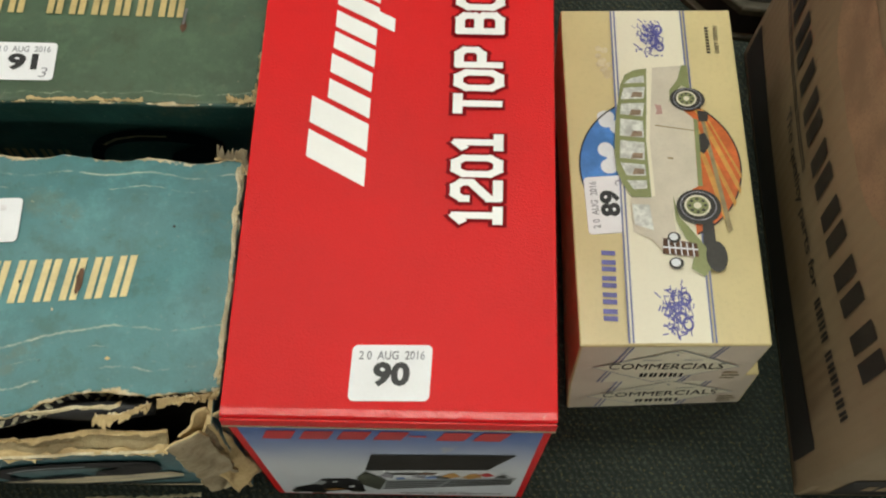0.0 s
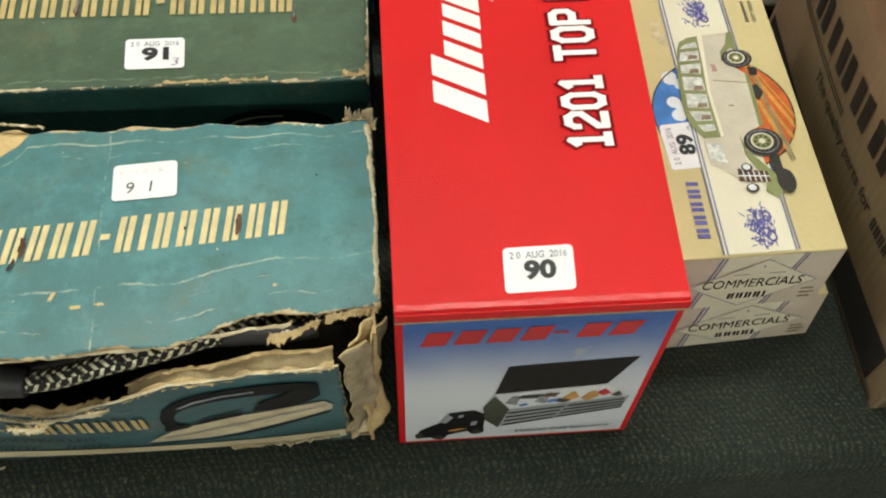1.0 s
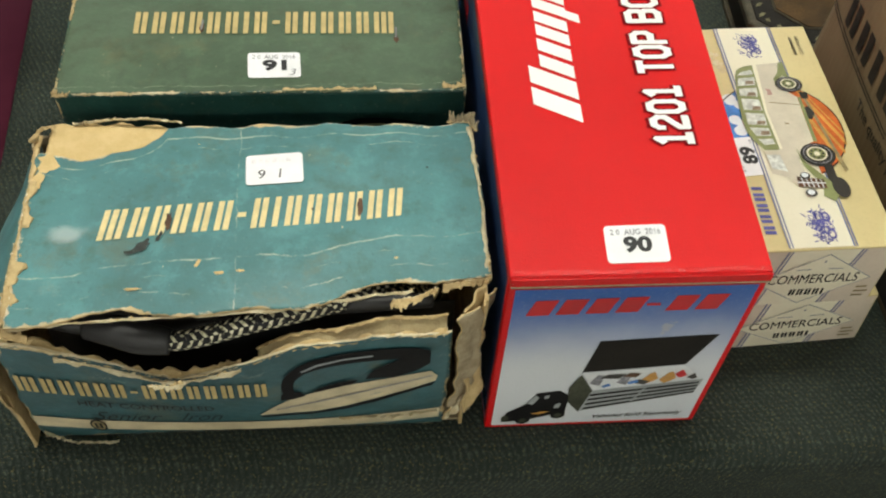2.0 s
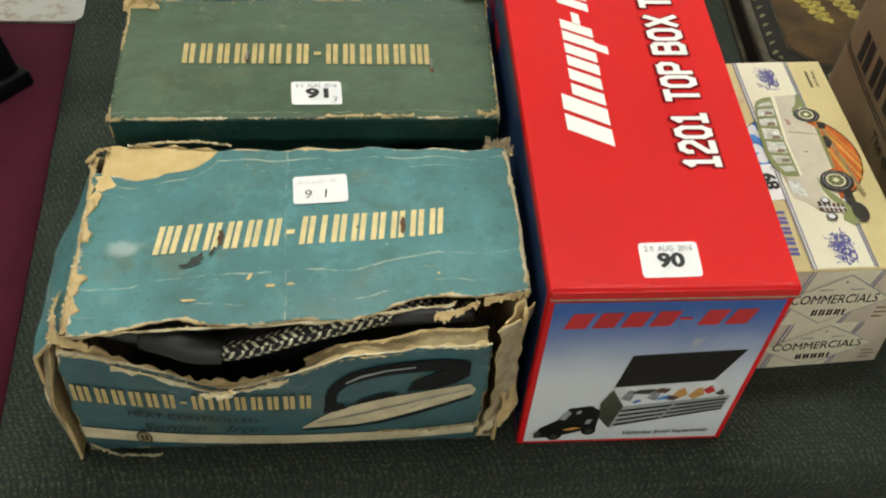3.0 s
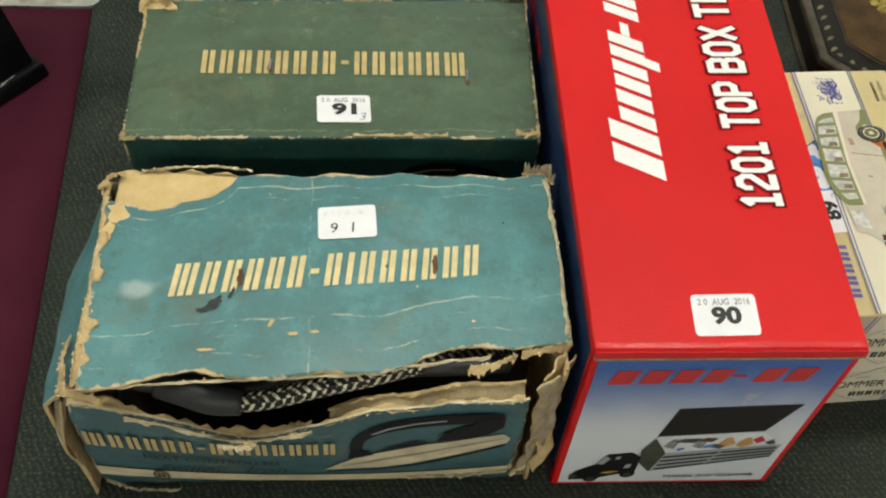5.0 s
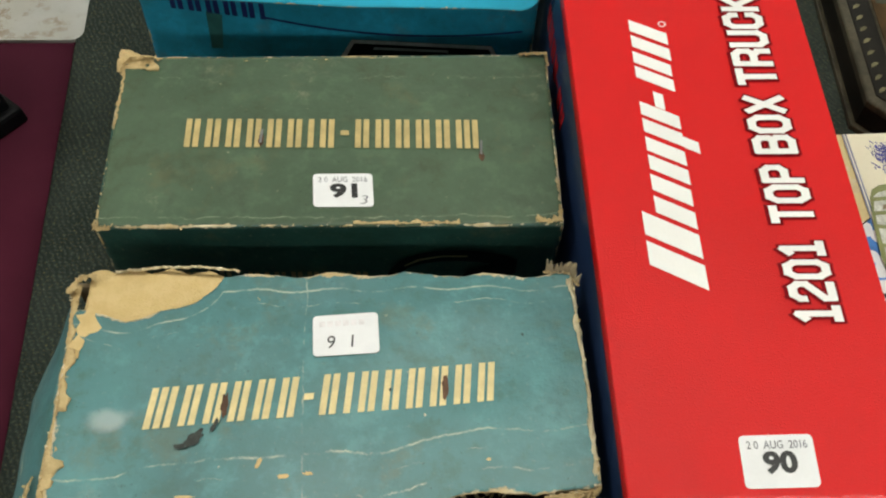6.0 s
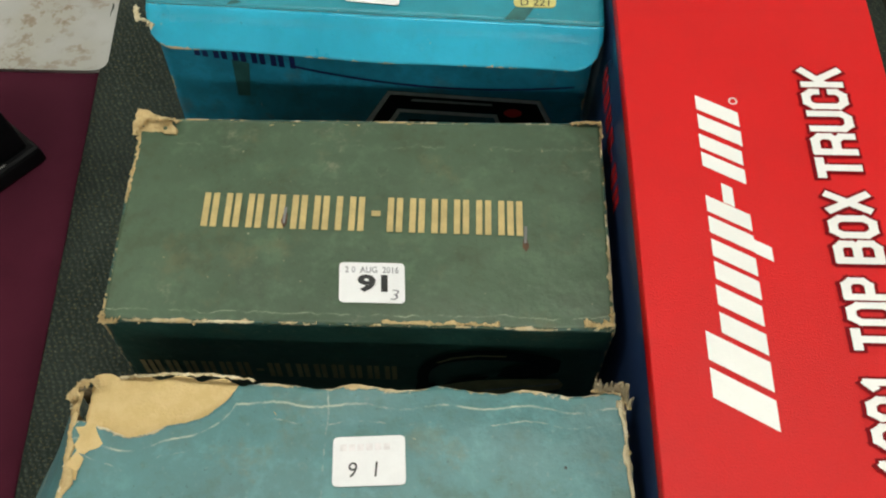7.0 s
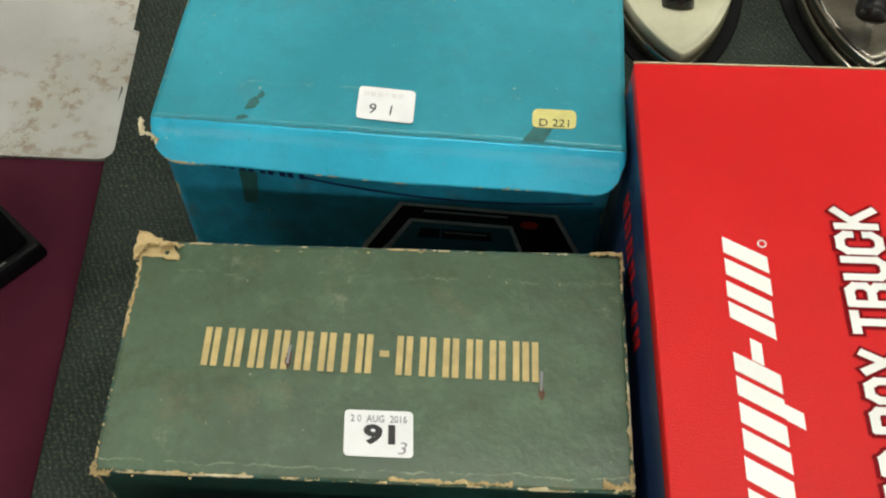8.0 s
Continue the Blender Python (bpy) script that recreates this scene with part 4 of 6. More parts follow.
# blue left side with red marks
rl = Quad((0.0025, 0.378, TOP), (0.001, -0.002, TOP), (0.0, -0.001, RA - 0.002), (0.0015, 0.378, RB - 0.002))
bm = bmesh.new()
bar(bm, rl, 0.01, 0.03, 0.992, 0.965, 0.0003)
side = part("side_print", bm, "blue_side", red, "dark blue printed side")
bm = bmesh.new()
bar(bm, rl, 0.992, 0.03, 0.999, 0.965, 0.0004)
part("side_border", bm, "red", side)
brand_bars(Turned(rl, (0.15, 0.72), (0.24, 0), (0, 0.1)), "2222-22", "red_ink", side, h=0.0006, gap=0.4, slant=0.03)
for i in range(13):
    each("hatch", rl, [[(0.03 + 0.006 * i, 0.35), (0.033 + 0.006 * i, 0.35), (0.04 + 0.006 * i, 0.8), (0.037 + 0.006 * i, 0.8)]], 0.0006, "grey_line", side)


# ---- cream commercial-vehicle model boxes, stacked ----
def model_box(corners, z0, z1, skew, label, top_art):
    """A printed card box; corners of its top; skew: how far its foot stands off, in x."""
    c = [Vector((x, y, z1)) for x, y in corners]
    b = [Vector((p.x + skew, p.y, z0)) for p in c]
    t = thing("model_bus_box", (sum(p.x for p in b) / 4, sum(p.y for p in b) / 4, z0), label, "box", "model bus boxes")
    part("carton", hexa(b, c, 0.0009), "tan_card", t)
    face = Quad(b[0], b[1], c[1], c[0])
    bm = bmesh.new()
    bar(bm, face, 0.012, 0.02, 0.988, 0.98, 0.0002)
    part("front_print", bm, "pink_card", t, "pale printed front")
    bm = bmesh.new()
    poly(bm, face, [(0.27, 0.985), (0.17, 0.02), (0.62, 0.02), (0.75, 0.985)], 0.0003)
    part("front_band", bm, "cream_card", t)
    each("front_stripe", face, [[(a0, 0.985), (a0 + 0.01, 0.985), (a1 + 0.01, 0.02), (a1, 0.02)] for a0, a1 in ((0.25, 0.15), (0.275, 0.175), (0.745, 0.615), (0.77, 0.64))], 0.0005, "stripe", t)
    bm = bmesh.new()
    poly(bm, face, [(0.1, 0.47), (0.47, 0.04), (0.91, 0.48), (0.54, 0.93)], 0.0007)
    badge = part("badge", bm, "cream_card", t, "diamond badge")
    bm = bmesh.new()
    for p, r in (((0.1, 0.47), (0.47, 0.04)), ((0.47, 0.04), (0.91, 0.48)), ((0.91, 0.48), (0.54, 0.93)), ((0.54, 0.93), (0.1, 0.47))):
        poly(bm, face, [p, r, (0.5 + (r[0] - 0.5) * 0.975, 0.48 + (r[1] - 0.48) * 0.97), (0.5 + (p[0] - 0.5) * 0.975, 0.48 + (p[1] - 0.48) * 0.97)], 0.0009)
    disc(bm, face, 0.53, 0.8, 0.008, 0.02, 0.0009, 8)
    bar(bm, face, 0.36, 0.66, 0.46, 0.675, 0.0009)
    bar(bm, face, 0.58, 0.66, 0.68, 0.675, 0.0009)
    part("badge_lines", bm, "badge_grey", badge)
    part("wording", lettering(Turned(face, (0.19, 0.42), (0.63, 0.0), (0, 0.16)), "COMMERCIALS", 0.001), "ink", badge)
    brand_bars(Turned(face, (0.38, 0.2), (0.24, 0), (0, 0.11)), "22221", "ink", badge, h=0.001, gap=0.42)
    bm = bmesh.new()
    for k in range(3):
        bar(bm, face, 0.85, 0.12 + 0.08 * k, 0.93 + 0.02 * (k % 2), 0.15 + 0.08 * k, 0.0006)
    part("small_print", bm, "dim_cream", t)
    if top_art:
        top_art(Quad(*c), t)
    return t


def sketch(q, s0, t0, s1, t1, seed):
    """A small blue line drawing of a vehicle: many short pen strokes."""
    rnd = random.Random(seed)
    bm = bmesh.new()
    for i in range(170):
        a, b = rnd.gauss(0.55, 0.18), rnd.gauss(0.5, 0.23)
        ang, ln, w = rnd.choice((0.2, 1.7, 1.2, 2.6)) + rnd.uniform(-0.2, 0.2), rnd.uniform(0.05, 0.18), rnd.uniform(0.008, 0.020)
        if not (0 < a < 1 and 0 < b < 1):
            continue
        dx, dy = math.cos(ang) * ln / 2, math.sin(ang) * ln / 2
        ex, ey = -math.sin(ang) * w, math.cos(ang) * w
        poly(bm, q, [(s0 + (s1 - s0) * x, t0 + (t1 - t0) * y) for x, y in
                     ((a - dx - ex, b - dy - ey), (a + dx - ex, b + dy - ey), (a + dx + ex, b + dy + ey), (a - dx + ex, b - dy + ey))], 0.0007 + i * 2e-6)
    for cx, cy in ((0.8, 0.25), (0.8, 0.7)):
        ring(bm, q, s0 + (s1 - s0) * cx, t0 + (t1 - t0) * cy, (s1 - s0) * 0.14, (t1 - t0) * 0.13, 0.6, 0.001)
    return bm


def bus_art(q, t):
    """The printed lid: a cream band, a round sunset picture and a vintage bus."""
    bm = bmesh.new()
    poly(bm, q, [(0.262, 0.005), (0.69, 0.005), (0.705, 0.995), (0.298, 0.995)], 0.0006)
    part("lid_band", bm, "cream_card", t)
    each("lid_stripe", q, [[(a, 0.005), (a + 0.010, 0.005), (b + 0.010, 0.995), (b, 0.995)] for a, b in ((0.250, 0.288), (0.272, 0.307), (0.682, 0.697), (0.702, 0.716))], 0.0007, "stripe", t)
    cs, ct, rs, rtt = 0.502, 0.487, 0.45, 0.215
    bm = bmesh.new()
    disc(bm, q, cs, ct, rs, rtt, 0.0002, 40, 90, 270)
    sky = part("round_picture", bm, "sky_ink", t, "round printed sky and sunset")
    bm = bmesh.new()
    disc(bm, q, cs, ct, rs, rtt, 0.0008, 40, -69, 69)
    part("sunset", bm, "orange", sky)
    each("sun_ray", q, [[(0.72, 0.66), (0.75, 0.66), (0.935, 0.42), (0.925, 0.40)], [(0.72, 0.60), (0.735, 0.60), (0.90, 0.38), (0.885, 0.365)],
                        [(0.715, 0.55), (0.74, 0.55), (0.85, 0.345), (0.82, 0.33)], [(0.76, 0.66), (0.77, 0.66), (0.945, 0.46), (0.942, 0.445)]], 0.0010, "amber", sky)
    each("road_edge", q, [[(0.745, 0.655), (0.765, 0.655), (0.86, 0.30), (0.835, 0.29)]], 0.0011, "dim_cream", sky)
    rnd = random.Random(4)
    each("cloud", q, [oval(0.20 + 0.10 * rnd.random(), 0.47 + 0.17 * rnd.random(), 0.045, 0.022, 14) for i in range(9)] + [oval(0.17, 0.43, 0.05, 0.02, 14), oval(0.22, 0.64, 0.05, 0.02, 14)], 0.0003, "cloud", sky)
    for a, b, h in ((118, 242, 0.0004), (-68, 68, 0.0010)):
        bm = bmesh.new()
        for k in range(30):
            c, d = radians(a + (b - a) * k / 30), radians(a + (b - a) * (k + 1) / 30)
            poly(bm, q, [(cs + rs * e * math.cos(f), ct + rtt * e * math.sin(f)) for e, f in ((1, c), (1, d), (0.98, d), (0.98, c))], h)
        part("outline", bm, "ink", sky)
    # bus: beige body, olive window frames and mudguards, wheels, grille
    bm = bmesh.new()
    poly(bm, q, [(0.499, 0.795), (0.673, 0.802), (0.631, 0.741), (0.599, 0.705), (0.644, 0.663), (0.711, 0.63), (0.696, 0.424), (0.586, 0.399),
                 (0.545, 0.345), (0.56, 0.26), (0.478, 0.24), (0.41, 0.278), (0.32, 0.295), (0.322, 0.393), (0.43, 0.392), (0.438, 0.563), (0.469, 0.687)], 0.0012)
    bus = part("printed_bus", bm, "bus_cream", t, "printed picture of a beige and olive vintage bus")
    each("olive_trim", q, [
        [(0.315, 0.741), (0.345, 0.772), (0.40, 0.787), (0.499, 0.795), (0.475, 0.687), (0.443, 0.563), (0.446, 0.402), (0.43, 0.392), (0.33, 0.393), (0.285, 0.43), (0.256, 0.47), (0.251, 0.53), (0.275, 0.64)],
        [(0.705, 0.802), (0.708, 0.722), (0.664, 0.735), (0.61, 0.712), (0.583, 0.68), (0.592, 0.722), (0.64, 0.752), (0.673, 0.802)],
        [(0.711, 0.63), (0.735, 0.625), (0.722, 0.424), (0.696, 0.424)],
        [(0.552, 0.40), (0.575, 0.338), (0.62, 0.31), (0.70, 0.255), (0.74, 0.206), (0.68, 0.172), (0.613, 0.195), (0.648, 0.25), (0.60, 0.275), (0.555, 0.327)]], 0.0014, "bus_green", bus)
    pillars = [((0.378, 0.768), (0.45, 0.776)), ((0.330, 0.736), (0.452, 0.739)), ((0.309, 0.685), (0.441, 0.687)), ((0.298, 0.638), (0.424, 0.63)),
               ((0.288, 0.571), (0.422, 0.563)), ((0.279, 0.503), (0.414, 0.496)), ((0.309, 0.450), (0.415, 0.449)), ((0.341, 0.409), (0.416, 0.412))]
    each("window", q, [[(a[0], a[1] - 0.008), (c[0], c[1] + 0.006), (d[0], d[1] + 0.006), (b[0], b[1] - 0.008)] for (a, b), (c, d) in zip(pillars, pillars[1:])], 0.0016, "bus_glass", bus)
    each("windscreen", q, [[(0.325, 0.373), (0.419, 0.371), (0.432, 0.298), (0.331, 0.315)]], 0.0016, "bus_glass", bus)
    each("seat_back", q, [[(d[0] - 0.075, d[1] + 0.010), (d[0] - 0.01, d[1] + 0.010), (d[0] - 0.006, d[1] + 0.026), (d[0] - 0.06, d[1] + 0.028)] for c, d in pillars[2:7]], 0.0017, "seat_print", bus)
    each("roof_gutter", q, [[(0.47, 0.792), (0.505, 0.796), (0.480, 0.687), (0.452, 0.563), (0.456, 0.395), (0.434, 0.395), (0.432, 0.563), (0.455, 0.687)]], 0.0016, "cream_card", bus)
    each("tyre", q, [[(0.735, 0.655), (0.80, 0.65), (0.79, 0.62), (0.74, 0.62)], [(0.722, 0.578), (0.766, 0.585), (0.79, 0.55), (0.75, 0.52), (0.72, 0.53)], [(0.70, 0.34), (0.76, 0.32), (0.76, 0.25), (0.69, 0.25)]], 0.0013, "tyre", bus)
    each("tyre", q, [oval(0.687, 0.690, 0.100, 0.037, 24), oval(0.687, 0.364, 0.123, 0.050, 28), oval(0.755, 0.226, 0.058, 0.042, 22)], 0.0017, "tyre", bus)
    for a, b, r in ((0.680, 0.690, 0.058), (0.678, 0.366, 0.072)):
        bm = bmesh.new()
        disc(bm, q, a, b, r, r * 0.42, 0.0020, 20)
        hub = part("wheel_disc", bm, "bus_green", bus)
        bm = bmesh.new()
        ring(bm, q, a, b, r, r * 0.42, 0.84, 0.0023, 20)
        disc(bm, q, a, b, r * 0.3, r * 0.13, 0.0023, 12)
        part("wheel_rim", bm, "cream_card", hub)
        each("wheel_slot", q, [oval(a + r * 0.6 * math.cos(k * 0.785), b + r * 0.25 * math.sin(k * 0.785), r * 0.13, r * 0.055, 8) for k in range(8)], 0.0023, "tyre", hub)
        bm = bmesh.new()
        ring(bm, q, a + 0.006, b, r * 1.4, r * 0.58, 0.93, 0.0020, 24)
        part("tyre_line", bm, "grey_ink", bus)
    each("grille", q, [[(0.477, 0.278), (0.656, 0.262), (0.660, 0.225), (0.467, 0.235)]], 0.0015, "rust", bus)
    each("grille_bar", q, [[(a, 0.275 - 0.09 * (a - 0.477)), (a + 0.007, 0.275 - 0.09 * (a - 0.477)), (a + 0.009, 0.233 - 0.05 * (a - 0.477)), (a + 0.002, 0.233 - 0.05 * (a - 0.477))] for a in [0.50 + 0.032 * i for i in range(5)]]
         + [[(0.472, 0.250), (0.658, 0.243), (0.658, 0.247), (0.472, 0.255)]], 0.0017, "cloud", bus)
    each("lamp", q, [oval(0.535, 0.278, 0.036, 0.015, 14), oval(0.535, 0.208, 0.040, 0.016, 14)], 0.0019, "tyre", bus)
    each("lamp_glass", q, [oval(0.532, 0.279, 0.024, 0.010, 12), oval(0.531, 0.209, 0.026, 0.011, 12)], 0.0022, "cloud", bus)
    each("side_line", q, [[(0.49, 0.607), (0.712, 0.590), (0.712, 0.593), (0.49, 0.611)], [(0.545, 0.506), (0.575, 0.504), (0.575, 0.510), (0.545, 0.512)]], 0.0013, "dim_cream", bus)
    each("coach_mark", q, [[(0.50, 0.675), (0.535, 0.672), (0.54, 0.645), (0.50, 0.642), (0.51, 0.658)]], 0.0013, "faded_red", bus)
    part("small_drawing", sketch(q, 0.405, 0.835, 0.60, 0.965, 3), "indigo", t)
    part("small_drawing", sketch(q, 0.40, 0.015, 0.61, 0.16, 5), "indigo", t)
    brand_bars(Turned(q, (0.205, 0.060), (0.012, 0.185), (-0.075, 0.002)), "22221", "indigo", t, "blue maker's mark as plain bars", h=0.0005, gap=0.42, slant=0)
    part("wording", lettering(Turned(q, (0.908, 0.845), (0.004, 0.095), (-0.026, 0)), "GREY GREEN", 0.0005, 0.005), "ink", t)
    bm = bmesh.new()
    for i in range(9):
        bar(bm, q, 0.835, 0.846 + 0.0105 * i, 0.857, 0.852 + 0.0105 * i, 0.0005)
    part("small_print", bm, "ink", t)
    bm = bmesh.new()
    for i in range(16):
        a = random.Random(40 + i)
        disc(bm, q, 0.2 + 0.07 * a.random(), 0.77 + 0.1 * a.random(), 0.02, 0.01, 0.0003 + i * 3e-6, 7)
    part("torn_spot", bm, "pale_board", t, "spot where the paper is rubbed off")
    lot_label(Turned(q, (0.331, 0.298), (-0.012, 0.163), (-0.248, -0.007)), t, "89", "2")


model_box([(0.1505, 0.0475), (0.2485, 0.053), (0.2535, 0.247), (0.1535, 0.243)], TOP, 0.8015, 0.0065, "pale straw printed card model box under another one", None)
model_box([(0.1465, 0.0465), (0.2345, 0.0490), (0.2390, 0.2425), (0.1460, 0.2385)], 0.802, 0.857, 0.004, "straw and cream card model box with a printed vintage bus", bus_art)

# ---- brown parts carton ----
carton = thing("parts_carton", (0.42, 0.15, TOP), "brown corrugated carton with black print, slightly bulging", "carton")
CH = 0.2


def carton_side(s, t):
    """Its long side: s from the back to the front, t up."""
    y = 0.298 - 0.296 * s
    z = TOP + CH * t
    bulge = max(0.0, math.sin(math.pi * min(max(s, 0), 1))) ** 0.7
    return (0.2785 + 0.012 * (1 - s) - 0.015 * bulge * min(1, max(t, 0) * 1.6), y, z)


part("side_panel", sheet(carton_side, 40, 24, 0.004, 0.0), ["kraft", "kraft"], carton)
cs = Curved(carton_side)
part("front_panel", sheet(lambda s, t: (0.2785 + 0.3 * s, 0.002 + 0.001 * s, TOP + CH * t), 20, 12, 0.004), ["kraft", "kraft"], carton)
part("back_panel", block(0.294, 0.58, 0.294, 0.298, TOP, TOP + CH, 0), "kraft", carton)
part("far_panel", block(0.575, 0.579, 0.003, 0.298, TOP, TOP + CH, 0), "kraft", carton)
part("top_flap", block(0.2835, 0.579, 0.0065, 0.293, TOP + CH - 0.004, TOP + CH + 0.001, 0), "kraft", carton)
part("bottom", block(0.296, 0.574, 0.007, 0.293, TOP, TOP + 0.004, 0), "kraft", carton)
bm = bmesh.new()
bar(bm, cs, 0.02, 0.03, 0.945, 0.185, 0.0006, 30, 3)
part("black_band", bm, "kraft_ink", carton)
brand_bars(Turned(cs, (0.11, 0.465), (0.79, 0.06), (0, 0.125)), "22122222", "kraft_ink", carton, "black maker's mark as plain bars", h=0.0008, gap=0.4, slant=0.0)
bm = bmesh.new()
bar(bm, cs, 0.0, 0.425, 0.49, 0.431, 0.0006, 16)
bar(bm, cs, 0.0, 0.442, 0.49, 0.448, 0.0006, 16)
part("rules", bm, "kraft_ink", carton)
part("wording", lettering(Turned(cs, (0.33, 0.335), (0.37, 0.015), (0, 0.06)), "The quality parts for", 0.0008, 0.008), "kraft_ink", carton)
brand_bars(Turned(cs, (0.72, 0.355), (0.21, 0.01), (0, 0.045)), "2222 222222", "kraft_ink", carton, h=0.0008, gap=0.46)
bm = bmesh.new()
for i in range(3):
    disc(bm, cs, 0.42 + 0.1 * i, 0.83, 0.12, 0.1, 0.0005 + i * 1e-5, 20)
part("faded_print", bm, "kraft_fade", carton)
cf = Quad((0.2785, 0.002, TOP), (0.5785, 0.003, TOP), (0.5785, 0.003, TOP + CH), (0.2785, 0.002, TOP + CH))
bm = bmesh.new()
bar(bm, cf, 0.05, 0.03, 0.9, 0.21, 0.0006)
fb = part("front_band", bm, "kraft_ink", carton)
brand_bars(Turned(cf, (0.09, 0.09), (0.5, 0), (0, 0.06)), "2-2-2-222", "kraft", fb, h=0.001, gap=0.4)


# ---- octagonal tin with a ship picture ----
def octagon(x0, x1, y0, y1, c):
    return [(x0 + c, y0), (x1 - c, y0), (x1, y0 + c), (x1, y1 - c), (x1 - c, y1), (x0 + c, y1), (x0, y1 - c), (x0, y0 + c)]


tin = thing("biscuit_tin", (0.36, 0.45, TOP), "dark octagonal tin with a worn gold rim and a ship picture", "tin")
TX0, TX1, TY0, TY1 = 0.247, 0.46, 0.311, 0.60
part("base", prism(octagon(TX0 - 0.004, TX1 + 0.004, TY0 - 0.004, TY1 + 0.004, 0.031), TOP, TOP + 0.004, 0.001), "tin_gold", tin)
part("body", prism(octagon(TX0, TX1, TY0, TY1, 0.03), TOP + 0.004, TOP + 0.022), "tin_dark", tin)
part("lid", prism(octagon(TX0 - 0.001, TX1 + 0.001, TY0 - 0.001, TY1 + 0.001, 0.03), TOP + 0.0225, TOP + 0.029, 0.0025), "tin_gold", tin)
part("lid_border", prism(octagon(TX0 + 0.006, TX1 - 0.006, TY0 + 0.006, TY1 - 0.006, 0.028), TOP + 0.028, TOP + 0.0298, 0.0008), "tin_dark", tin)
part("inner_rim", prism(octagon(TX0 + 0.0235, TX1 - 0.0235, TY0 + 0.0235, TY1 - 0.0235, 0.0225), TOP + 0.029, TOP + 0.0308, 0.0008), "tin_gold", tin)
part("picture", prism(octagon(TX0 + 0.025, TX1 - 0.025, TY0 + 0.025, TY1 - 0.025, 0.022), TOP + 0.030, TOP + 0.0316), "tin_picture", tin, "brown printed picture of a sailing ship")
tq = Quad((TX0, TY0, TOP + 0.0298), (TX1, TY0, TOP + 0.0298), (TX1, TY1, TOP + 0.0298), (TX0, TY1, TOP + 0.0298))
TW, TL = TX1 - TX0, TY1 - TY0
petals = []
for i in range(17):
    y = 0.036 + 0.0135 * i
    petals.append([(0.0085, y), (0.0125, y + 0.002), (0.0155, y + 0.006), (0.0125, y + 0.0065), (0.0095, y + 0.004)])
for i in range(11):
    x = 0.036 + 0.0135 * i
    petals.append([(x, 0.0085), (x + 0.002, 0.0125), (x + 0.006, 0.0155), (x + 0.0065, 0.0125), (x + 0.004, 0.0095)])
for i in range(3):
    x, y = 0.013 + 0.008 * i, 0.034 - 0.008 * i
    petals.append([(x, y), (x + 0.004, y + 0.001), (x + 0.004, y - 0.004), (x + 0.001, y - 0.003)])
each("petal", tq, [[(x / TW, y / TL) for x, y in p] for p in petals], 0.0004, "tin_petal", tin)
PZ = 0.0022
sails = []
for bx_, by_, w in ((0.047, 0.090, 0.022), (0.079, 0.096, 0.020)):
    for i in range(3):
        for j in range(4):
            x, y = bx_ + w * 0.36 * i + 0.0045 * (3 - j) * (1 - 0.2 * i), by_ + 0.0088 * j - 0.002 * i
            k = 0.24 + 0.04 * j
            sails.append([(x, y), (x + w * k * 0.6, y - 0.0012), (x + w * k, y + 0.001), (x + w * (k + 0.03), y + 0.0072), (x + w * 0.1, y + 0.0068), (x - 0.001, y + 0.0045)])
each("sail", tq, [[(x / TW, y / TL) for x, y in p] for p in sails], PZ, "sail", tin)
bm = bmesh.new()
poly(bm, tq, [(0.028 / TW, 0.137 / TL), (0.18 / TW, 0.133 / TL), (0.18 / TW, 0.150 / TL), (0.028 / TW, 0.156 / TL)], PZ)
part("sea", bm, "lake", tin)
tin.location += Vector((0.017, -0.005, 0))
tin.rotation_euler.z = radians(-4.5)


# ---- irons behind the boxes ----
def iron_half(t, w):
    """Half-width of an iron's plan at t from the nose (0) to the heel (1)."""
    return w * (1 - (1 - min(t / 0.62, 1.0)) ** 1.8) ** 0.74 * (1 - 0.12 * max(0, t - 0.62))


def iron_shell(nose, ang, length, w, levels):
    """A hull over the iron's plan; levels: height and how far the plan is drawn in to its middle."""
    bm = bmesh.new()
    d = Vector((math.sin(radians(ang)), math.cos(radians(ang)), 0))
    e = Vector((d.y, -d.x, 0))
    n = 30
    steps = [(i / n) ** 1.7 for i in range(n + 1)]
    plan = [(t * length, iron_half(t, w)) for t in steps] + [(t * length, -iron_half(t, w)) for t in steps[::-1][:-1]]
    rings = []
    for z, k in levels:
        rings.append([bm.verts.new(Vector(nose) + d * (0.55 * length + (u - 0.55 * length) * k) + e * v * k + Vector((0, 0, z))) for u, v in plan])
    bm.faces.new(rings[0][::-1])
    for a, b in zip(rings, rings[1:]):
        for i in range(len(a)):
            j = (i + 1) % len(a)
            bm.faces.new([a[i], a[j], b[j], b[i]]).smooth = True
    bm.faces.new(rings[-1])
    bmesh.ops.recalc_face_normals(bm, faces=bm.faces)
    return bm


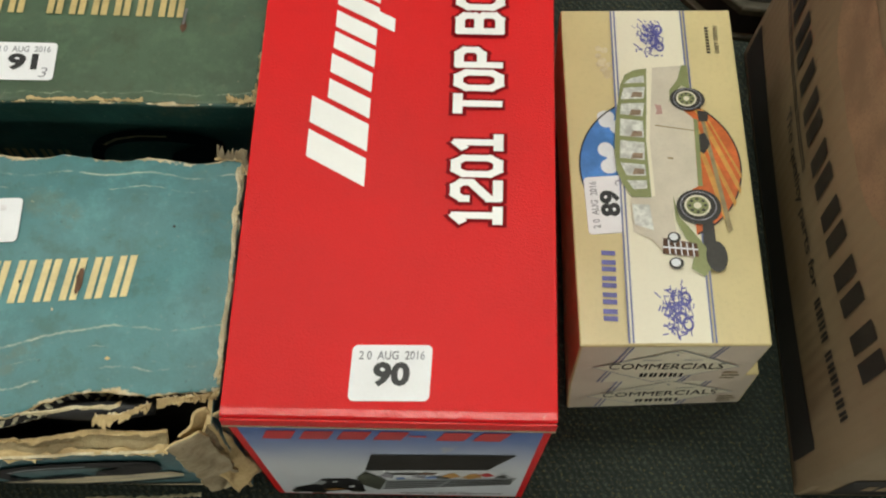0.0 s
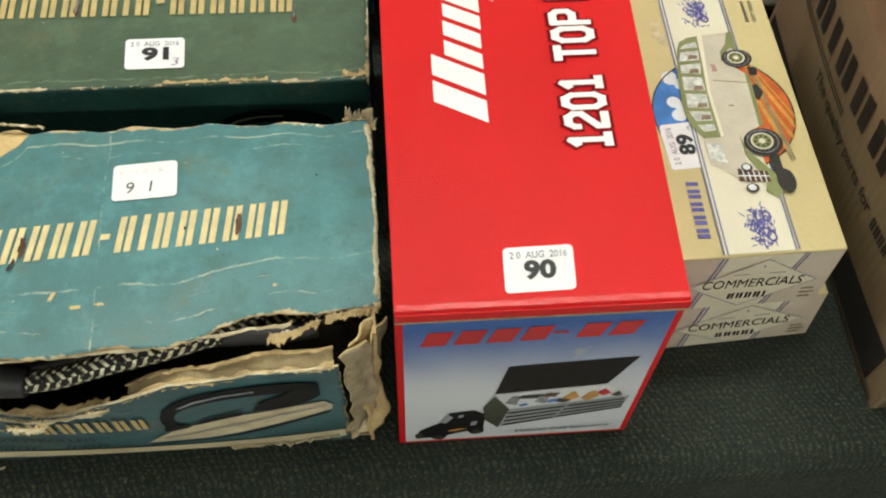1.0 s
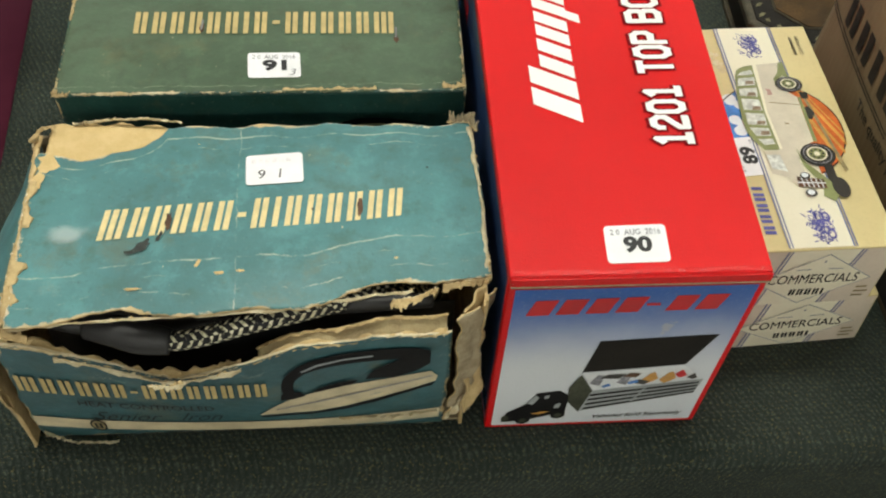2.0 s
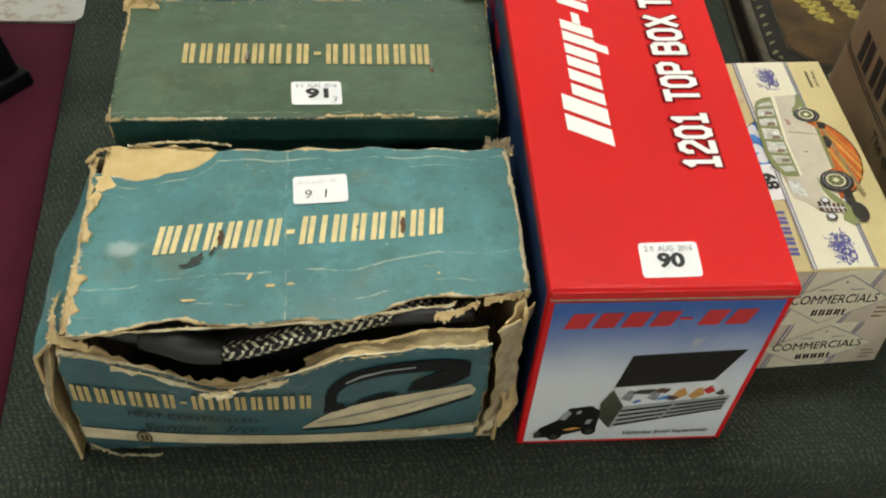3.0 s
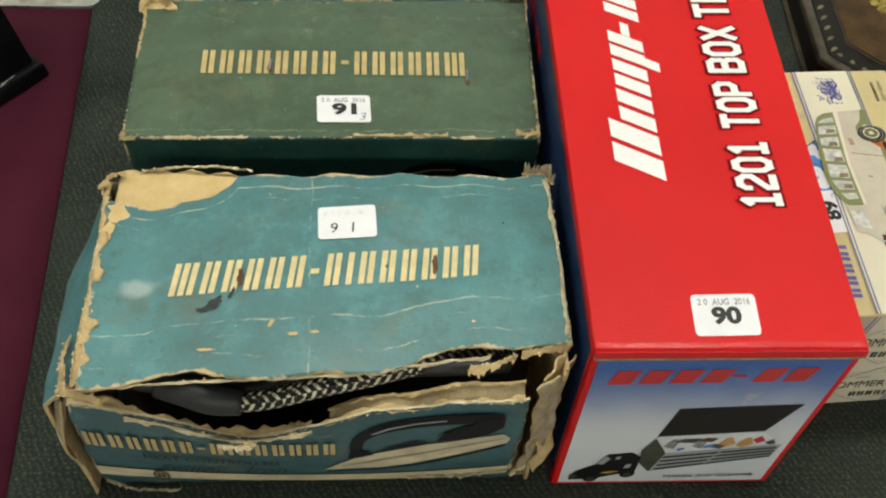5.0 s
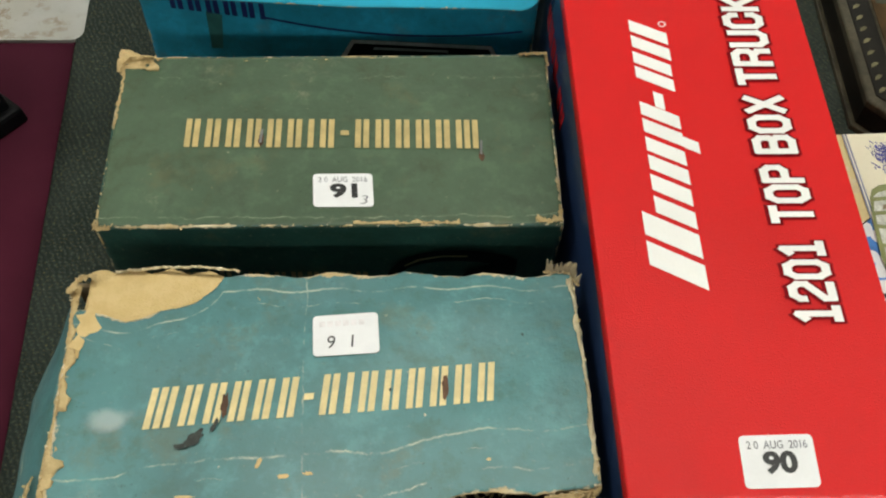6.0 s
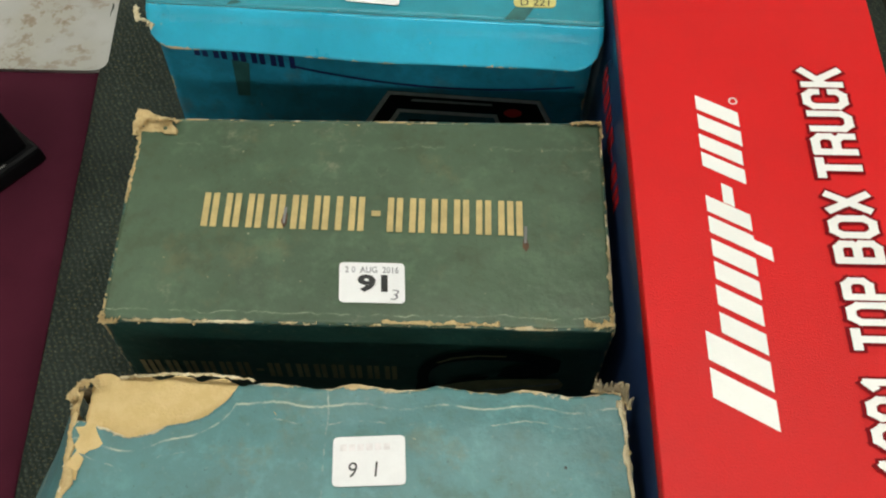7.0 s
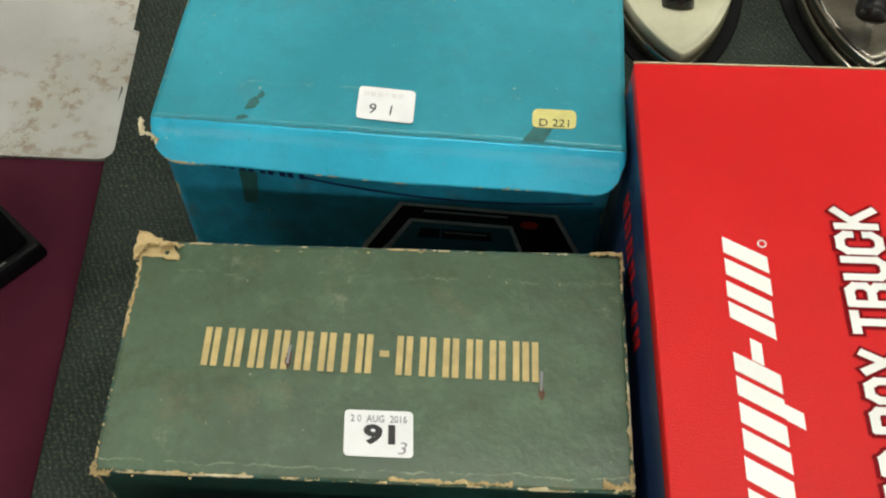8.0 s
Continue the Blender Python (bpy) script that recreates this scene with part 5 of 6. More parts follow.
def electric_iron(nose, ang, body, label):
    it = thing("electric_iron", nose, label, "iron", "old irons")
    d = Vector((math.sin(radians(ang)), math.cos(radians(ang)), 0))
    p = Vector(nose)
    part("stand", iron_shell(p - d * 0.014, ang, 0.232, 0.068, ((0, 1), (0.002, 1), (0.0028, 0.985))), "black_wood", it)
    part("sole_plate", iron_shell(p - d * 0.003, ang, 0.204, 0.056, ((0.003, 0.99), (0.005, 1), (0.014, 1), (0.016, 0.98))), "chrome", it, "tarnished metal sole plate")
    part("cover", iron_shell(p, ang, 0.198, 0.054, ((0.017, 0.985), (0.022, 0.995), (0.027, 1.0), (0.0285, 0.99), (0.0285, 0.965), (0.0255, 0.93), (0.025, 0.86), (0.027, 0.72), (0.031, 0.55), (0.038, 0.42), (0.042, 0.34))), body, it)
    base = [p + d * (0.058 + 0.005 * i) + Vector((0, 0, 0.026 + 0.008 * i)) for i in range(3)]
    part("front_post", tube(base + [p + d * 0.072 + Vector((0, 0, 0.085))], lambda k: 0.014 - 0.003 * k, 16), "bakelite", it)
    part("handle", tube(glide([p + d * 0.066 + Vector((0, 0, 0.08)), p + d * 0.085 + Vector((0, 0, 0.1)), p + d * 0.13 + Vector((0, 0, 0.103)), p + d * 0.175 + Vector((0, 0, 0.095)), p + d * 0.18 + Vector((0, 0, 0.04))]), 0.013, 14), "bakelite", it, "black moulded handle")
    return it


electric_iron((0.0785, 0.5420, TOP), 2, "enamel", "old electric iron with a cream enamelled cover and black handle")
electric_iron((0.2260, 0.5385, TOP), 10, "chrome", "old electric iron with a tarnished chrome cover and black handle")


# ---- bright blue appliance box ----
blue = thing("appliance_box", (-0.13, 0.45, TOP), "bright blue card appliance box with a loose front flap", "box")
ABY = 0.57
afront = Quad((-0.262, 0.349, TOP), (-0.002, 0.343, TOP), (-0.003, 0.3395, 0.898), (-0.260, 0.3485, 0.896))
part("front_panel", sheet(lambda s, t: afront.at(s, t), 60, 40, 0.0015), ["astral_raised", "grey_board"], blue)
part("left_panel", sheet(lambda s, t: Quad((-0.262, ABY, TOP), (-0.262, 0.349, TOP), (-0.260, 0.3485, 0.896), (-0.257, ABY, 0.9)).at(s, t), 30, 30, 0.0015), ["astral_raised", "grey_board"], blue)
part("right_panel", sheet(lambda s, t: Quad((-0.002, 0.343, TOP), (-0.0005, ABY, TOP), (0.009, ABY, 0.904), (-0.003, 0.3395, 0.9)).at(s, t), 30, 30, 0.0015), ["astral_raised", "grey_board"], blue)
part("back_panel", block(-0.261, -0.003, ABY - 0.0015, ABY, TOP, 0.899, 0), "grey_board", blue)


def blue_lid(s, t):
    q = Quad((-0.2605, 0.3480, 0.8975), (-0.0020, 0.3340, 0.9015), (0.010, ABY, 0.905), (-0.2565, ABY, 0.902))
    p = q.at(s, t)
    p.z += 0.003 * math.sin(math.pi * s) * math.sin(math.pi * min(t * 1.2, 1)) + 0.0012 * noise.noise((s * 5, t * 4, 1.0))
    return p


part("lid", sheet(blue_lid, 70, 56, 0.0014, 0.0, free=(0, 1, 1, 1)), ["astral", "grey_board"], blue)


def blue_flap(s, t):
    """The flap hangs forward from the lid's front edge; its lower corners are round."""
    top = blue_lid(s, 0.0)
    room = min(s, 1 - s) * 0.259
    r = 0.017
    deep = 1.0 if room > r else 1 - (1 - math.sqrt(max(0.0, 1 - (1 - room / r) ** 2))) * 0.72
    bend = t * deep * (0.0255 + 0.001 * s)
    roll = min(1, t * deep * 3.0)
    z = top.z - bend * (0.45 + 0.2 * roll) - 0.0004
    y = top.y - bend * (0.86 - 0.12 * roll)
    return Vector((top.x, y + 0.001 * math.sin(s * 9) * t, z))


part("flap", sheet(lambda s, t: blue_flap(1 - s, t), 90, 16, 0.0012, 0.0, free=(0, 1, 1, 1)), ["astral_lit_flap", "grey_board"], blue, "glossy blue flap, its stronger light put into the colour")
lq = Curved(blue_lid)
lot_label(Turned(lq, (0.435, 0.036), (0.122, -0.006), (-0.002, 0.099)), blue, "91", printed=False, lift=0.0006)
yl = part("price_label", rounded_slab(Turned(lq, (0.805, 0.046), (0.092, 0.004), (0.0, 0.056)), 0, 0, 1, 1, 0.12, 0.3, 0.0001, 0.0006), "yellow_label", blue, "small yellow price label")
part("number", lettering(Turned(lq, (0.82, 0.050), (0.062, 0.003), (0, 0.022)), "D 221", 0.0009), "ink", yl)
each("tape_mark", lq, [[(s, t), (s + w * 0.7, t + 0.006), (s + w, t + k * 0.6), (s + w * 0.6, t + k), (s + 0.2 * w, t + k * 0.7)]
                       for s, t, w, k in ((0.195, 0.04, 0.03, 0.045), (0.215, 0.075, 0.018, 0.03), (0.18, 0.005, 0.03, 0.02))]
     + [[(0.785, 0.004), (0.83, 0.004), (0.855, 0.06), (0.815, 0.058)]], 0.0003, "tape", blue, "old dark tape mark")
each("tape_mark", afront, [[(0.155, 0.50), (0.185, 0.50), (0.2, 0.7), (0.16, 0.72)]], 0.0004, "tape", blue)
brand_bars(Turned(afront, (0.075, 0.735), (0.235, -0.055), (0, 0.09)), "222221", "navy", blue, "navy maker's mark as plain bars", h=0.0006, gap=0.42, slant=0)
bm = bmesh.new()
for i in range(16):
    a, b = 0.30 + 0.67 * i / 16, 0.30 + 0.67 * (i + 1) / 16
    ya, yb = (0.60 + 0.09 * ((0.70 - k) / 0.4) ** 2 for k in (a, b))
    poly(bm, afront, [(a, ya), (b, yb), (b, yb + 0.012), (a, ya + 0.012)], 0.0005)
part("swoosh", bm, "navy", blue)
bm = bmesh.new()
trap = [(0.39, 0.05), (0.43, 0.25), (0.526, 0.575), (0.894, 0.555), (0.975, 0.25), (0.99, 0.05)]
poly(bm, afront, trap, 0.0004)
radio = part("printed_appliance", bm, "black_gloss", blue, "printed picture of a black appliance")
bm = bmesh.new()
for p, r in zip(trap, trap[1:]):
    poly(bm, afront, [p, r, (r[0] + (0.7 - r[0]) * 0.035, r[1] - 0.022), (p[0] + (0.7 - p[0]) * 0.035, p[1] - 0.022)], 0.0007)
inner = [(0.47, 0.2), (0.499, 0.29), (0.548, 0.465), (0.793, 0.455), (0.825, 0.27)]
for p, r in zip(inner, inner[1:]):
    poly(bm, afront, [p, r, (r[0] + (0.67 - r[0]) * 0.05, r[1] - 0.022), (p[0] + (0.67 - p[0]) * 0.05, p[1] - 0.022)], 0.0009)
part("outline", bm, "pale_line", radio)
bm = bmesh.new()
poly(bm, afront, inner, 0.0006)
panel = part("panel", bm, "panel_blue", radio)
each("printed_control", afront, [[(0.565, 0.33), (0.575, 0.40), (0.62, 0.40), (0.62, 0.33)], [(0.625, 0.33), (0.625, 0.40), (0.74, 0.395), (0.75, 0.33)]], 0.0010, "black_gloss", panel)
each("printed_shine", afront, [[(0.63, 0.375), (0.63, 0.385), (0.735, 0.38), (0.736, 0.37)], [(0.58, 0.52), (0.585, 0.535), (0.78, 0.525), (0.78, 0.512)]], 0.0012, "grey_line", panel)
bm = bmesh.new()
disc(bm, afront, 0.832, 0.47, 0.022, 0.028, 0.0010, 16)
part("red_knob", bm, "red_ink", radio)
part("torn_corner", torn_strip([(-0.2675, 0.351, 0.8915), (-0.2635, 0.341, 0.892), (-0.2545, 0.337, 0.891)], 0.005, (-0.4, -0.5, -0.3), 4.2, 0.0015, 16), ["pale_board", "pale_board"], blue, "torn pale corner")
part("torn_corner", torn_strip([(-0.004, 0.362, 0.9), (-0.003, 0.35, 0.9)], 0.003, (0.8, 0, 0.1), 8.2, 0.001, 10), ["pale_board", "pale_board"], blue)


# ---- worn cartons of old electric irons ----
def carton_panels(t, cor, z0, z1, top_mat, side_mat, seed, wave=0.0012, foot=0.0):
    """Five panels of a closed worn box; cor: corners of its lid from the front left."""
    c = [Vector((*p, z1)) for p in cor]
    f = [Vector((p[0], p[1] + foot, z0)) for p in cor]

    def warped(q, k):
        def g(s, u):
            p = q.at(s, u)
            return p + (q.at(s, u, 1) - p) * wave * noise.noise((s * 4 + seed, u * 3 + k, k))
        return g
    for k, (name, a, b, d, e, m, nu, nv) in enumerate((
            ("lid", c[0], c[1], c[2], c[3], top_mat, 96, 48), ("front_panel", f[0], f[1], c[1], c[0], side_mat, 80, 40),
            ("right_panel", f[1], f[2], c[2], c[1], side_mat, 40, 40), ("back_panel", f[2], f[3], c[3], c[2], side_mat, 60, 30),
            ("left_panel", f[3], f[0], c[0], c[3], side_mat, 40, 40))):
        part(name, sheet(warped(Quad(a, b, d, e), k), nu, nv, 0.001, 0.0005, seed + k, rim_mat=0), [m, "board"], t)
    return Quad(*c), Quad(f[0], f[1], c[1], c[0])


def iron_picture(q, parent, s0, t0, s1, t1, dull):
    """The printed picture of an iron: a black handle over a pale sole."""
    def at(x, y):
        return (s0 + (s1 - s0) * x, t0 + (t1 - t0) * y)
    bm = bmesh.new()
    poly(bm, q, [at(*p) for p in ((0.0, 0.005), (0.08, 0.17), (0.18, 0.32), (0.30, 0.42), (0.44, 0.50), (0.70, 0.545), (0.96, 0.565), (1.0, 0.47), (0.99, 0.39), (0.83, 0.30), (0.65, 0.21), (0.48, 0.11), (0.32, 0.045))], 0.0008)
    sole = part("printed_iron", bm, "dim_cream" if dull else "cream_print", parent, "printed picture of an iron with a black handle")
    bm = bmesh.new()
    arc = [(p.x, p.y) for p in glide([(0.185, 0.40, 0), (0.175, 0.56, 0), (0.20, 0.72, 0), (0.29, 0.86, 0), (0.46, 0.935, 0), (0.66, 0.935, 0), (0.84, 0.885, 0), (0.93, 0.82, 0)], 5)]
    rows = []
    for k, (a, b) in enumerate(arc):
        (a0, b0), (a1, b1) = arc[max(k - 1, 0)], arc[min(k + 1, len(arc) - 1)]
        n = Vector((-(b1 - b0), a1 - a0)).normalized() * 0.047
        rows.append([bm.verts.new(q.at(*at(a + n.x * 0.7 * e, b + n.y * 1.6 * e), 0.0011)) for e in (-1, 1)])
    for r0, r1 in zip(rows, rows[1:]):
        bm.faces.new([r0[0], r1[0], r1[1], r0[1]])
    part("printed_handle", bm, "black_gloss", sole)
    each("printed_fitting", q, [[at(*p) for p in o] for o in (
        ((0.13, 0.33), (0.14, 0.45), (0.24, 0.47), (0.27, 0.40), (0.2, 0.345)), ((0.29, 0.43), (0.35, 0.52), (0.44, 0.58), (0.56, 0.60), (0.53, 0.54), (0.44, 0.505)),
        ((0.60, 0.60), (0.64, 0.72), (0.74, 0.80), (0.86, 0.88), (0.95, 0.86), (0.95, 0.70), (0.88, 0.62), (0.76, 0.575)),
        ((0.0, 0.005), (0.32, 0.045), (0.48, 0.11), (0.65, 0.21), (0.99, 0.39), (0.97, 0.34), (0.66, 0.16), (0.48, 0.06), (0.3, 0.0), (0.02, -0.03)))], 0.0013, "black_gloss", sole)
    each("printed_seam", q, [[at(*p) for p in ((0.1, 0.14), (0.4, 0.30), (0.97, 0.50), (0.97, 0.485), (0.4, 0.28), (0.1, 0.12))]], 0.0011, "grey_ink", sole)
    bm = bmesh.new()
    poly(bm, q, [at(*p) for p in ((0.25, 0.82), (0.34, 0.91), (0.48, 0.955), (0.64, 0.955), (0.64, 0.935), (0.48, 0.935), (0.35, 0.885), (0.265, 0.81))], 0.0016)
    part("printed_shine", bm, "dim_cream" if dull else "grey_line", sole)
    return sole


NAME = "322222-21222222"
gbox = thing("green_iron_box", (-0.128, 0.215, TOP), "closed faded green paper-covered box for an iron with rubbed edges", "box", "old iron boxes")
gt, gf = carton_panels(gbox, [(-0.2455, 0.1535), (-0.0065, 0.155), (-0.0045, 0.281), (-0.2520, 0.276)], TOP, 0.8805, "green", "green_shaded", 3.0, 0.0004)
brand_bars(Turned(gt, (0.825, 0.58), (-0.66, 0.020), (0, -0.168)), NAME, "dull_cream", gbox, "cream maker's name as plain bars", h=0.0007, gap=0.46, slant=0)
brand_bars(Turned(gf, (0.03, 0.57), (0.54, -0.01), (0, 0.12)), NAME, "dim_cream", gbox, "dim cream maker's name as plain bars", h=0.0007, gap=0.46, slant=0)
iron_picture(gf, gbox, 0.56, 0.3, 0.93, 0.83, True)
lot_label(Turned(gt, (0.460, 0.094), (0.1305, 0.0), (-0.005, 0.178)), gbox, "91", "3", lift=0.0005)
each("staple", gt, [[(s - 0.003, t), (s + 0.002, t), (s + 0.004, t + 0.08), (s - 0.002, t + 0.08)] for s, t in ((0.83, 0.375), (0.335, 0.45))], 0.0012, "steel", gbox)
rnd = random.Random(70)
for s, t in ((0.829, 0.37), (0.336, 0.47)):
    bm = bmesh.new()
    pts = [(s + 0.007 * math.cos(a) * (0.6 + 0.6 * rnd.random()), t + 0.035 * math.sin(a) * (0.6 + 0.6 * rnd.random())) for a in [0.45 * k for k in range(14)]]
    poly(bm, gt, pts, 0.0008)
    part("rust_mark", bm, "rust", gbox)


def crumpled_corner(s, t):
    r = 1 - 0.5 * max(0.0, s + t - 1.1)
    return Vector((-0.2545 + 0.024 * s * r, 0.2665 + 0.0165 * t * r - 0.001 * s, 0.8812 + 0.0045 * math.sin(math.pi * min(max(t, 0), 1)) * (1 - 0.6 * s) + 0.002 * noise.noise((s * 5, t * 5, 2.0))))


part("torn_corner", sheet(crumpled_corner, 24, 18, 0.0012, 0.0022, 41.0, crumple=0.004), ["board", "board"], gbox, "crumpled torn pale corner")
GREEN_TORN = [
        ([(-0.2525, 0.266, 0.881), (-0.2485, 0.274, 0.883), (-0.238, 0.2745, 0.8835), (-0.231, 0.2735, 0.882)], 0.006, (0.05, -0.7, 0.5)),
        ([(-0.251, 0.268, 0.881), (-0.2495, 0.25, 0.8808), (-0.2485, 0.22, 0.8808)], 0.0012, (0.7, 0, 0.15)),
        ([(-0.247, 0.155, 0.8805), (-0.244, 0.1515, 0.8805), (-0.238, 0.152, 0.8805)], 0.004, (0.3, 0.5, 0.3)),
]
GREEN_TORN += [
        ([(-0.115, 0.1553, 0.8805), (-0.08, 0.1558, 0.881), (-0.06, 0.156, 0.8805)], 0.0022, (0, 0.7, 0.25)),
        ([(-0.02, 0.157, 0.8805), (-0.0075, 0.157, 0.881), (-0.0065, 0.166, 0.8805)], 0.004, (-0.3, 0.6, 0.3)),
        ([(-0.02, 0.281, 0.881), (-0.0045, 0.2815, 0.8815), (-0.0045, 0.27, 0.8815)], 0.0035, (-0.3, -0.6, 0.3)),
]
for k, (pts, w, up) in enumerate(GREEN_TORN):
    part("torn_edge", torn_strip(pts, w, up, 11 + k * 3.7, 0.0006), ["board", "board"], gbox, "torn tan board edge")
rim = [(-0.2455, 0.152, 0.8805), (-0.0065, 0.157, 0.8805), (-0.0045, 0.281, 0.8805), (-0.2515, 0.271, 0.8805), (-0.2455, 0.152, 0.8805)]
tagged(part("paper_fray", flakes([pts for pts, w, up in GREEN_TORN] + [rim], 160, 0.0018, 6), "board", gbox, "tan flakes on the rubbed edges"), kind="stuff")


# the open, torn teal box
tbox = thing("teal_iron_box", (-0.128, 0.06, TOP), "torn teal paper-covered iron box, its front split open", "box", "old iron boxes")


def teal_lid(s, t):
    x0, x1 = -0.2345 - 0.0085 * t, -0.0055 - 0.001 * t
    x = x0 + (x1 - x0) * s
    yf = -0.009 + 0.022 * s + 0.0035 * math.sin(s * 9.5) - 0.002 * math.sin(s * 23)
    cut = 0.0
    if 0.01 < s < 0.285:      # a leaf-shaped piece of the lid paper is torn off here
        cut = 0.021 * math.sin(math.pi * ((s - 0.01) / 0.275) ** 1.25) ** 0.7
    yb = 0.1005 + 0.020 * min(1, s * 6) + 0.0012 * math.sin(s * 40) - cut
    y = yf + (yb - yf) * t
    z = 0.8865 + 0.0016 * noise.noise((s * 4, t * 3, 9.0)) - 0.003 * (1 - t) ** 3 * math.sin(math.pi * s)
    return Vector((x, y, z))


def front_plane(s, u):
    """The front panel's surface, leaning out; u: height over the table in parts of 12 cm."""
    w = max(u, 0.0) * 0.12 / 0.133
    x = -0.2575 + 0.232 * s + 0.0145 * w * (1 - s)
    y = 0.002 - 0.014 * w ** 0.8 * (0.55 + 0.45 * math.sin(math.pi * min(max(s * 0.9 + 0.05, 0), 1))) - 0.003 * math.sin(math.pi * min(w, 1.0))
    return Vector((x, y, TOP + 0.002 + 0.12 * u))


def front_height(s):
    """The panel's torn upper edge, sagging in its middle."""
    return 0.1175 - 0.031 * math.exp(-((s - 0.385) / 0.2) ** 2) + 0.0012 * math.sin(s * 31)


def teal_front(s, t):
    return front_plane(s, t * front_height(s) / 0.12)


def teal_left(s, t):
    """The left end bows out below the lid."""
    k = min(max(1 - t, 0.0), 1.0)
    y = 0.116 - 0.119 * s
    return Vector((-0.2365 - 0.007 * (1 - s) - (0.5 + 0.5 * min(1.0, max(0.0, s) / 0.4)) * (0.0225 * min(1.0, k / 0.2) ** 0.9 + 0.004 * k) + 0.002 * noise.noise((s * 5, t * 4, 1)), y, TOP + 0.001 + 0.1345 * t))


def teal_right(s, t):
    return Vector((-0.013 + 0.005 * max(t, 0.0) ** 0.7 + 0.002 * noise.noise((s * 5, t * 4, 2)), 0.001 + 0.117 * s, TOP + 0.001 + 0.133 * t))


part("lid", sheet(teal_lid, 150, 70, 0.0012, 0.0013, 1.0), ["teal", "board"], tbox)
part("front_panel", sheet(teal_front, 110, 50, 0.0012, 0.0016, 2.0), ["teal_shaded", "pale_board"], tbox, "split front panel with a sagging torn edge")
part("left_panel", sheet(teal_left, 50, 50, 0.0018, 0.001, 4.0), ["teal", "board"], tbox)
part("right_panel", sheet(teal_right, 40, 40, 0.0018, 0.001, 5.0), ["teal_shaded", "board"], tbox)
part("back_panel", sheet(lambda s, t: Vector((-0.012 - 0.234 * s, 0.1185, TOP + 0.001 + 0.132 * t)), 40, 30, 0.0018, 0.0008, 6.0), ["teal_shaded", "grey_board"], tbox)
part("bottom", block(-0.25, -0.014, 0.004, 0.117, TOP + 0.0005, TOP + 0.003, 0), "grey_board", tbox)



def teal_plane(s, t):
    """The lid's surface by plain lengths: s along it, t from its front to its back."""
    x, y = -0.2405 + 0.235 * s, -0.009 + 0.1295 * t
    yf = -0.009 + 0.022 * s
    k = min(max((y - yf) / (0.1205 - yf), 0.0), 1.0)
    return Vector((x, y, teal_lid(s, min(k, 0.85)).z + 0.0002))


tl = Curved(teal_plane)
tf = Curved(lambda s, u: front_plane(s, u + 0.5 * (s - 0.58) ** 2))      # the print sags with the panel
brand_bars(Turned(tl, (0.166, 0.392), (0.649, 0.092), (0.007, 0.150)), NAME, "cream_ink", tbox, "cream maker's name as plain bars", h=0.0003, gap=0.46, slant=0.0)
lot_label(Turned(tl, (0.470, 0.655), (0.129, 0.014), (-0.006, 0.165)), tbox, "91", printed=False, lift=0.0004)
rnd = random.Random(9)


def blot(s, t, rs, rt, slant=0.0):
    """An uneven stain's outline."""
    out = []
    for k in range(16):
        a, r = 2 * math.pi * k / 16, 0.65 + 0.5 * rnd.random()
        out.append((s + rs * r * math.cos(a) + slant * rt * r * math.sin(a), t + rt * r * math.sin(a)))
    return out


each("rust_mark", tl, [blot(0.312, 0.475, 0.008, 0.05), blot(0.725, 0.535, 0.008, 0.05)], 0.0006, "rust", tbox)
each("soot_mark", tl, [blot(0.262, 0.355, 0.016, 0.035, 0.3), blot(0.24, 0.33, 0.012, 0.012), blot(0.298, 0.40, 0.005, 0.03, 0.2), blot(0.88, 0.74, 0.003, 0.006), blot(0.62, 0.53, 0.003, 0.008)], 0.0006, "soot", tbox)

each("bare_spot", tl, [blot(0.03, 0.80, 0.028, 0.07, -0.1), blot(0.012, 0.70, 0.014, 0.06), blot(0.43, 0.225, 0.011, 0.010), blot(0.475, 0.235, 0.010, 0.006), blot(0.385, 0.27, 0.005, 0.02, 0.2), blot(0.80, 0.275, 0.005, 0.006), blot(0.26, 0.16, 0.02, 0.006, 0.5)], 0.0005, "bare_board", tbox, "bare tan board")

# front print
brand_bars(Turned(tf, (0.012, 0.455), (0.56, 0.06), (0, 0.135)), NAME, "dull_cream", tbox, "cream maker's name as plain bars", h=0.0012, gap=0.46, slant=0)
part("front_wording", lettering(Turned(tf, (0.13, 0.355), (0.31, -0.010), (0, 0.060)), "HEAT CONTROLLED", 0.0012, 0.01), "ink", tbox)
part("front_wording", lettering(Turned(tf, (0.15, 0.185), (0.305, 0.03), (0, 0.105)), "Senior   Iron", 0.0012, -0.005, 0.5), "ink", tbox)
iron_picture(tf, tbox, 0.545, 0.26, 0.975, 0.86, False)
bm = bmesh.new()
bar(bm, tf, 0.005, 0.035, 0.99, 0.165, 0.0008, 40, 2)
band = part("cream_band", bm, "cream_print", tbox)
bm = bmesh.new()
disc(bm, tf, 0.15, 0.10, 0.019, 0.080, 0.0012, 20)
seal = part("round_seal", bm, "dim_cream", band)
bm = bmesh.new()
ring(bm, tf, 0.15, 0.10, 0.019, 0.080, 0.8, 0.0014, 20)
bar(bm, tf, 0.142, 0.065, 0.148, 0.135, 0.0015)
bar(bm, tf, 0.152, 0.065, 0.158, 0.135, 0.0015)
part("seal_mark", bm, "ink", seal)


